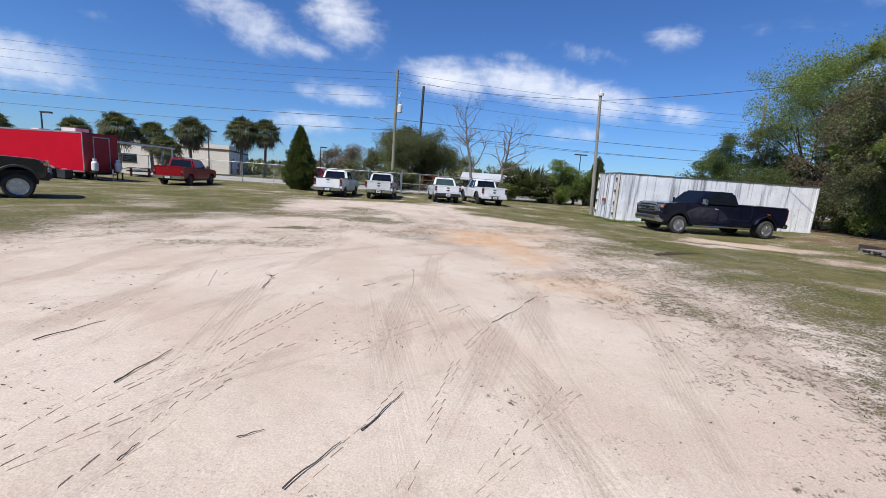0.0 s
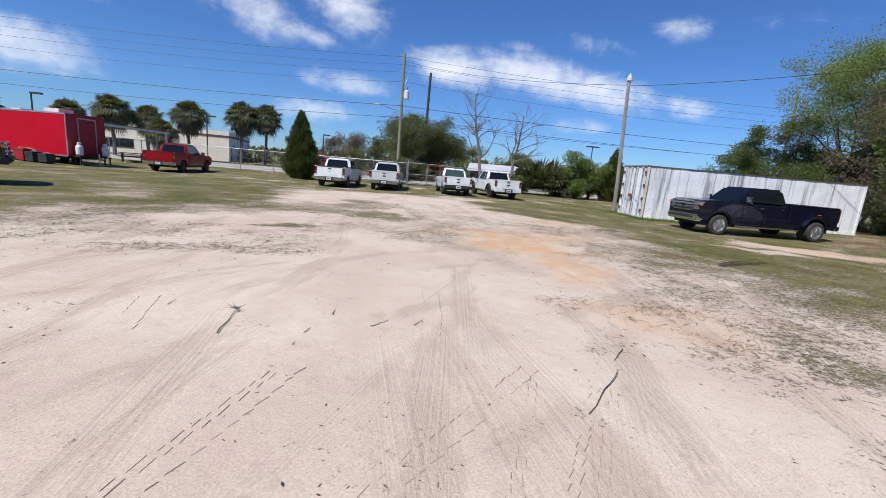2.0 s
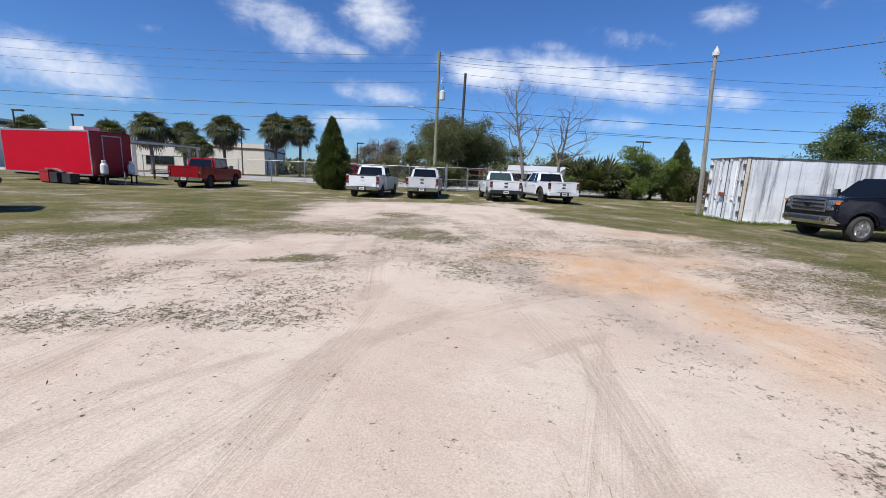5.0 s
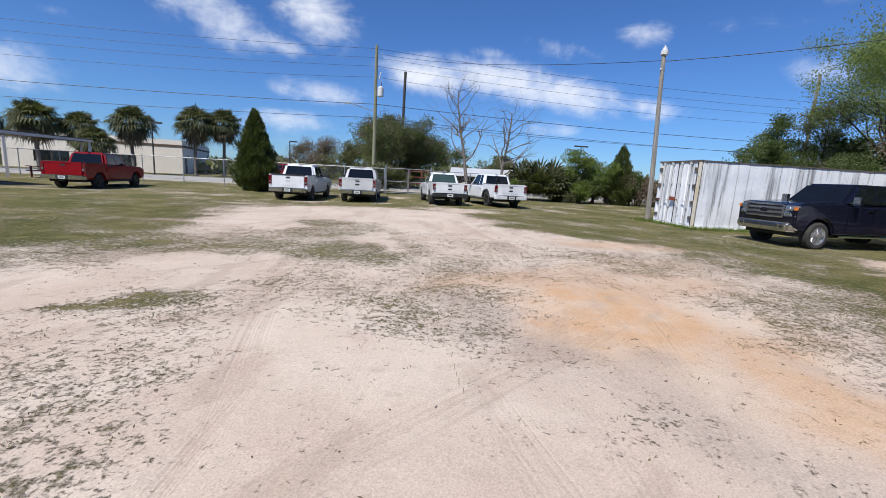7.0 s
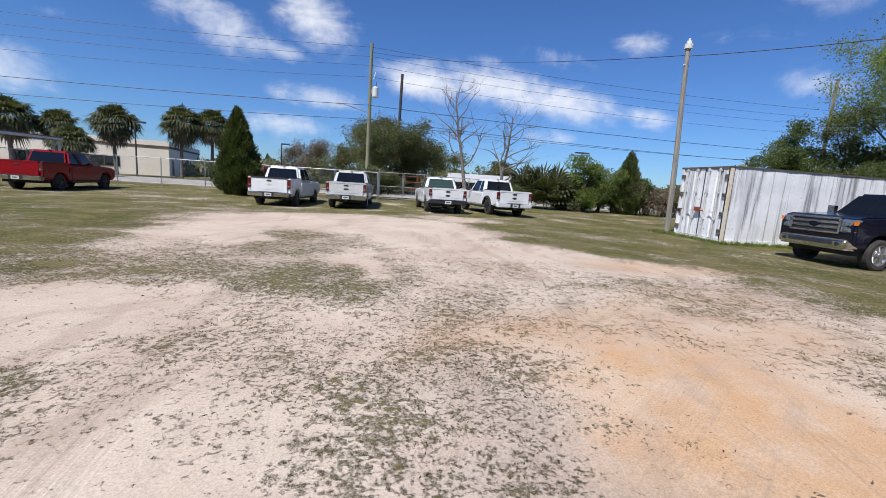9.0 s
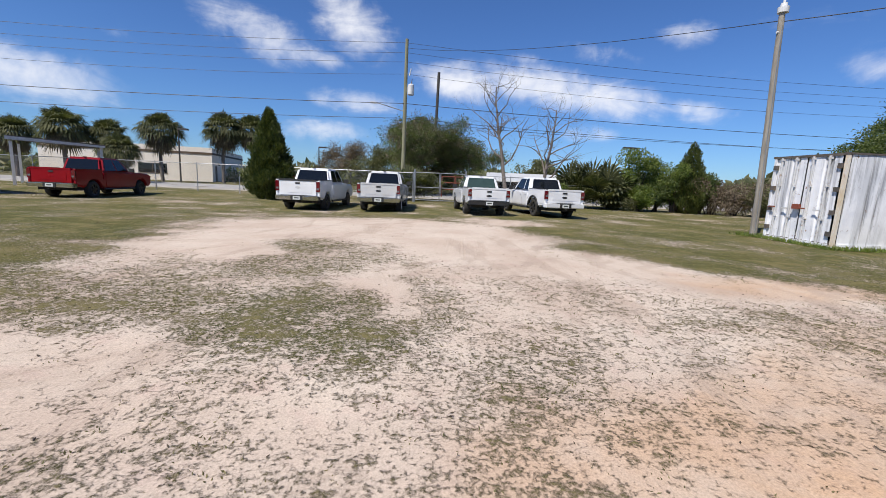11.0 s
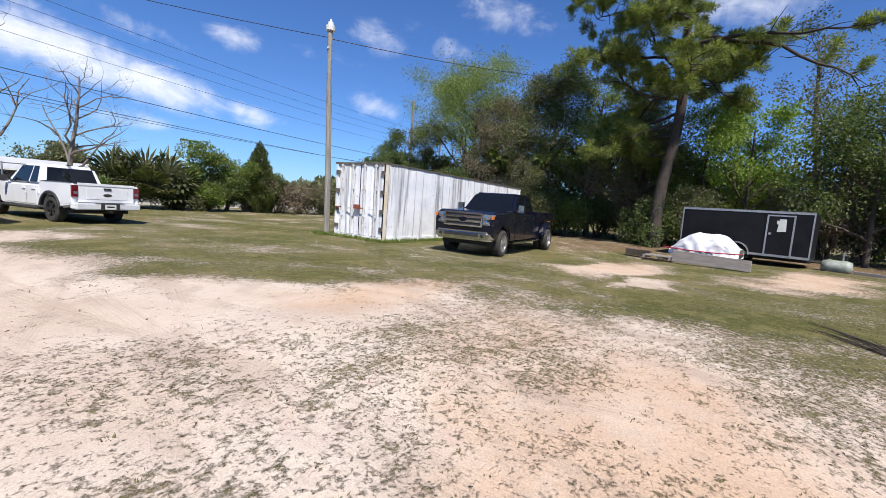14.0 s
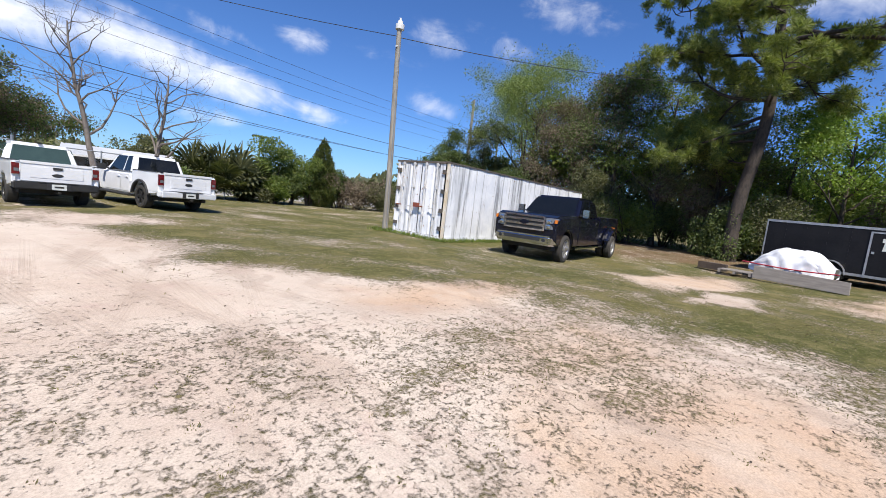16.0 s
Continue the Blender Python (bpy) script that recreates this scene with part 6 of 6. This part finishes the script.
def tarp_heap():
    """A covered boat or mower: a lumpy tarp drawn in by a strap."""
    m = pose(7.75, -12.0, zt, 0, 0, -104.4)
    t = thing("covered_vehicle", m, "small vehicle under a creased white tarp with a red strap", "tarp")
    n, k = 34, 22
    verts = []
    for i in range(n + 1):
        u = i / n
        x = -1.2 + 2.3 * u
        top = 0.50 + 0.62 * math.sin(math.pi * min(1, max(0, (u + 0.05) / 1.0)) ** 0.9) ** 0.7
        top = min(top + 0.1, 0.45 + 1.8 * u, 1.12 + 0.05 * math.sin(u * 9))
        wide = 0.72 * (1 - abs(2 * u - 1) ** 4 * 0.45)
        for j in range(k + 1):
            a = math.pi * j / k
            c, s = math.cos(a), math.sin(a)
            crease = 0.07 * noise.noise((u * 9, j * 0.55, 2)) + 0.09 * noise.noise((u * 4, j * 0.9, 7)) * (0.3 + abs(c)) + 0.02 * math.sin(u * 40 + j) * abs(c)
            y = -(wide + crease) * math.copysign(abs(c) ** 0.55, c)
            z = 0.28 + (top - 0.28 + crease) * abs(s) ** 0.55 - 0.05 * abs(c) * (1 + math.sin(u * 23))
            verts.append((x, y, max(z, 0.16)))
    faces = [(i * (k + 1) + j, i * (k + 1) + j + 1, (i + 1) * (k + 1) + j + 1, (i + 1) * (k + 1) + j) for i in range(n) for j in range(k)]
    faces += [tuple(range(k + 1)), tuple(n * (k + 1) + j for j in range(k, -1, -1))]
    raw("tarp", verts, faces, M_TARP, t, True)
    v, f = sweep([[(Vector((-1.28 + 2.56 * i / 20, -0.775 - 0.02 * math.sin(i), 0.46 - 0.05 * math.sin(math.pi * i / 20))), 0.022) for i in range(21)]], 6)
    raw("strap", v, f, M_STRAP, t)
    part("hull", box(-1.0, -0.5, 0.1, 1.0, 0.5, 0.45), M_UNDER, t, "", 0.05)
    for x in (-0.7, 0.7):
        part("support", box(x - 0.1, -0.45, -0.02, x + 0.1, 0.45, 0.12), M_BEAM, t)


tarp_heap()
b = thing("plank", pose(6.5, -10.95, zt - 0.02, 0, 0, -108), "wide grey weathered board standing on edge", "board")
part("board", hexa([(0, -0.03, 0), (2.42, -0.03, 0), (2.42, 0.02, 0), (0, 0.02, 0)], [(0.0, 0.02, 0.42), (2.40, 0.02, 0.36), (2.40, 0.07, 0.36), (0.0, 0.07, 0.42)]), M_BOARD, b, "", 0.008)
b = thing("beam", pose(7.5, -9.7, zt, 0, 0, -100), "dark old timber beam on the ground", "timber")
part("log", box(-0.45, -0.14, -0.02, 0.45, 0.14, 0.22), M_BEAM, b, "", 0.02)
b = thing("pallet", pose(7.0, -10.5, zt, 0, 0, -100), "broken wooden pallet on the ground", "pallet")
for k in range(5):
    part("slat", box(-0.5, -0.4 + k * 0.19, 0.09, 0.5, -0.26 + k * 0.19, 0.115), M_BOARD, b)
for x in (-0.45, 0, 0.45):
    part("runner", box(x - 0.04, -0.4, -0.01, x + 0.04, 0.5, 0.09), M_BOARD, b)
s = thing("sack", pose(9.35, -16.0, zt, 0, 0, 70), "lumpy grey-green plastic sack by the drawbar", "sack")
part("bag", lathe([(-0.42, 0.05), (-0.40, 0.20), (-0.25, 0.25), (0.0, 0.235), (0.22, 0.255), (0.40, 0.20), (0.43, 0.06)], 16, "x"), M_SACK, s, smooth=True).location = (0, 0, 0.22)
b = thing("timber_offcut", pose(9.0, -16.9, zt, 0, 0, 60), "brown timber offcut on the ground", "timber")
part("block", box(-0.5, -0.1, -0.02, 0.5, 0.1, 0.14), M_BOARD, b, "", 0.01)


# ---- small things on the ground ----
M_TWIG = plain("dry twig", (0.10, 0.075, 0.055), (0.055, 0.04, 0.03), 0.95)
# tread sand is toned darker: the grooves' shade put into its colour
M_TREADSHADE = plain("pressed sand darkened for groove shade", (0.34, 0.265, 0.21), (0.44, 0.355, 0.285), 0.95, 0.0, 2.0, 0.3, 60.0)
M_BLADE = leaf("short dry grass", (0.110, 0.104, 0.046), (0.300, 0.255, 0.140), 0.3, 0.7)
M_LITTER = leaf("dead leaf litter", (0.050, 0.038, 0.028), (0.150, 0.110, 0.075), 0.1, 0.9)


def twig(x, y, turn, length, seed, r=0.008, bushy=False):
    rng = np.random.default_rng(seed)
    t = tagged(raw("twig", *sweep([[(Vector((length * (i / 6 - 0.5), 0.010 * length * math.sin(i * 1.7 + seed), r + 0.002 + 0.003 * math.sin(i * 2 + seed))), r * (1 - 0.5 * i / 6)) for i in range(7)]]
                   + ([[(Vector((length * 0.42, 0, 0.02)), r * 0.5), (Vector((length * 0.42 + rng.normal(0.02, 0.05), rng.normal(0, 0.05), 0.02 + 0.04 * rng.random())), 0.002)] for _ in range(16)] if bushy else []), 5), M_TWIG),
               "dry brown broken twig lying on sand", "twig", "twigs on the sand")
    t.matrix_world = pose(x, y, lie(x, y) + 0.004, 0, 0, turn)


for k, (x, y, turn, length, bushy) in enumerate([(-14.25, -20.99, 65, 0.56, False), (-12.72, -22.68, 83, 0.15, False), (-12.14, -22.53, 32, 0.15, False), (-11.38, -22.26, 63, 0.53, False), (-10.02, -20.12, 51, 0.86, False), (-13.22, -21.67, 81, 0.58, False), (-11.72, -22.79, 58, 0.43, False), (-13.15, -19.08, 96, 0.61, True), (-12.40, -19.23, 79, 0.13, False), (-11.77, -18.98, 50, 0.24, False), (-12.26, -18.69, 91, 0.18, False), (-13.88, -18.64, 89, 0.15, False), (-11.39, -18.91, 60, 0.18, False), (-12.44, -19.53, 91, 0.06, False), (-9.56, -19.42, -129, 0.33, False), (-8.9, -11.76, -74, 0.09, False), (-3.98, -13.43, -153, 0.5, False)]):
    twig(x, y, turn, length, 200 + k, 0.0055 if length > 0.3 else 0.004, bushy)



def fallen_branch(x, y, turn, length, seed):
    """A long thin branch that splits into a fan of switches."""
    rng = np.random.default_rng(seed)
    t = thing("fallen_branch", pose(x, y, lie(x, y), 0, 0, turn), "dark dry fallen branch with long thin switches", "branch")
    for k in range(7):
        side, swing = rng.normal(0, 0.03), rng.normal(0, 0.10)
        reach = length * rng.uniform(0.6, 1.0)
        raw("switch", *sweep([[(Vector((reach * i / 8, side + swing * (i / 8) ** 2 + 0.012 * math.sin(i * 1.3 + k), 0.015 + 0.02 * math.sin(math.pi * i / 8) * rng.random())), 0.011 * (1 - 0.8 * i / 8)) for i in range(9)]], 5), M_TWIG, t)


fallen_branch(-4.5, -14.15, 22, 2.2, 301)
fallen_branch(-4.3, -13.95, 30, 1.5, 302)


def tufts():
    """Short grass in the stretch walked, in small rosettes, thickest where grass grows."""
    rng = np.random.default_rng(8)
    pts = []
    while len(pts) < 20000:
        x, y = rng.uniform(-20, 0), rng.uniform(-23, 2)
        d = math.hypot(x + 11.3, y + 14)
        if rng.random() > min(1.0, 16.0 / (4 + d * d * 0.18)):
            continue
        g = cover(x, y) + 0.45 * noise.noise((x * 2.2, y * 2.2, 1)) + 0.6 * noise.noise((x * 8, y * 8, 2))
        if g > 0.55:
            pts.append((x, y, lie(x, y) - 0.004))
    pts = np.repeat(np.array(pts), 5, 0) + rng.normal(0, 1, (100000, 3)) * (0.022, 0.022, 0)
    v, f = blades(pts, np.zeros_like(pts) + (0, 0, 0.30), 0.024, 0.0042, rng, 0.8)
    v = np.array(v)
    low = np.repeat(pts[:, 2], 4)
    v[:, 2] = np.maximum(v[:, 2], low - 0.002)
    tagged(raw("grass", v.tolist(), f, M_BLADE), "short patchy dry grass on sandy ground", "grass", kind="stuff")


def litter():
    rng = np.random.default_rng(9)
    pts = []
    while len(pts) < 6000:
        x, y = rng.uniform(-20, 4), rng.uniform(-24, 0)
        g = 0.30 * max(0, cover(x, y)) + 0.9 * max(0, -0.30 + noise.noise((x * 0.8, y * 0.8, 12)) + 0.4 * noise.noise((x * 4, y * 4, 13)))
        if rng.random() < g * 0.8:
            pts.append((x, y, lie(x, y) + 0.005))
    pts = np.array(pts)
    ways = rng.normal(0, 1, pts.shape) * (1, 1, 0.15)
    v, f = blades(pts, ways, 0.034, 0.0055, rng, 0.1)
    tagged(raw("leaf_litter", v, f, M_LITTER), "small dead leaves and chips strewn on the ground", "litter", kind="stuff")


def tread_prints():
    """Lugs pressed by tyres: low sand ridges in rows along each print, darkened for groove shade."""
    rng = np.random.default_rng(14)
    verts, faces = [], []
    for cx, cy, turn, half in TREADS:
        a = radians(turn)
        d, e = Vector((math.cos(a), math.sin(a), 0)), Vector((-math.sin(a), math.cos(a), 0))
        bow = rng.normal(0, 0.02)
        for row in (-0.085, -0.03, 0.03, 0.085):
            if rng.random() < 0.45:
                continue
            u = -half
            while u < half:
                ln = rng.uniform(0.06, 0.16)
                if noise.noise((cx + u * 1.6, cy + row * 4, 3)) > -0.18:
                    p = Vector((cx, cy, 0)) + d * u + e * (row + bow * u * u + rng.normal(0, 0.004))
                    z = lie(p.x, p.y)
                    w, h = rng.uniform(0.005, 0.009), rng.uniform(0.003, 0.007)
                    k = len(verts)
                    f = d + e * 0.15 * (1 if row > 0 else -1)
                    for q, zz in ((p - e * w, -0.006), (p + e * w, -0.006), (p + f * ln + e * w, -0.006), (p + f * ln - e * w, -0.006), (p + f * ln * 0.15, h), (p + f * ln * 0.85, h)):
                        verts.append((q.x, q.y, z + zz))
                    faces += [(k, k + 1, k + 4), (k + 1, k + 2, k + 5, k + 4), (k + 2, k + 3, k + 5), (k + 3, k, k + 4, k + 5)]
                u += ln + rng.uniform(0.004, 0.02)
    tagged(raw("tyre_tracks", verts, faces, M_TREADSHADE), "tread prints of tyres pressed into pale sand", "tyre tracks", kind="stuff")


def weeds():
    """Green weeds along the container's foot, the pole and the trailer."""
    rng = np.random.default_rng(15)
    n = 2600
    u = rng.uniform(0, 1, n)
    x = np.where(u < 0.62, rng.uniform(-0.2, 6.5, n), np.where(u < 0.8, rng.normal(0.0, 0.25, n), rng.uniform(-0.25, 0.0, n)))
    y = np.where(u < 0.62, -2.82 + rng.normal(0, 0.08, n), np.where(u < 0.8, rng.normal(0.0, 0.25, n), rng.uniform(-2.8, -0.3, n)))
    pts = np.stack([x, y, np.array([height(a, b) for a, b in zip(x, y)])], 1)
    v, f = blades(pts, np.zeros_like(pts) + (0, 0, 1.0), 0.13, 0.014, rng, 0.5)
    tagged(raw("weeds", v, f, M_LEAFMID), "green weeds along the container's foot", "weeds", kind="stuff")


weeds()
tufts()
litter()
tread_prints()
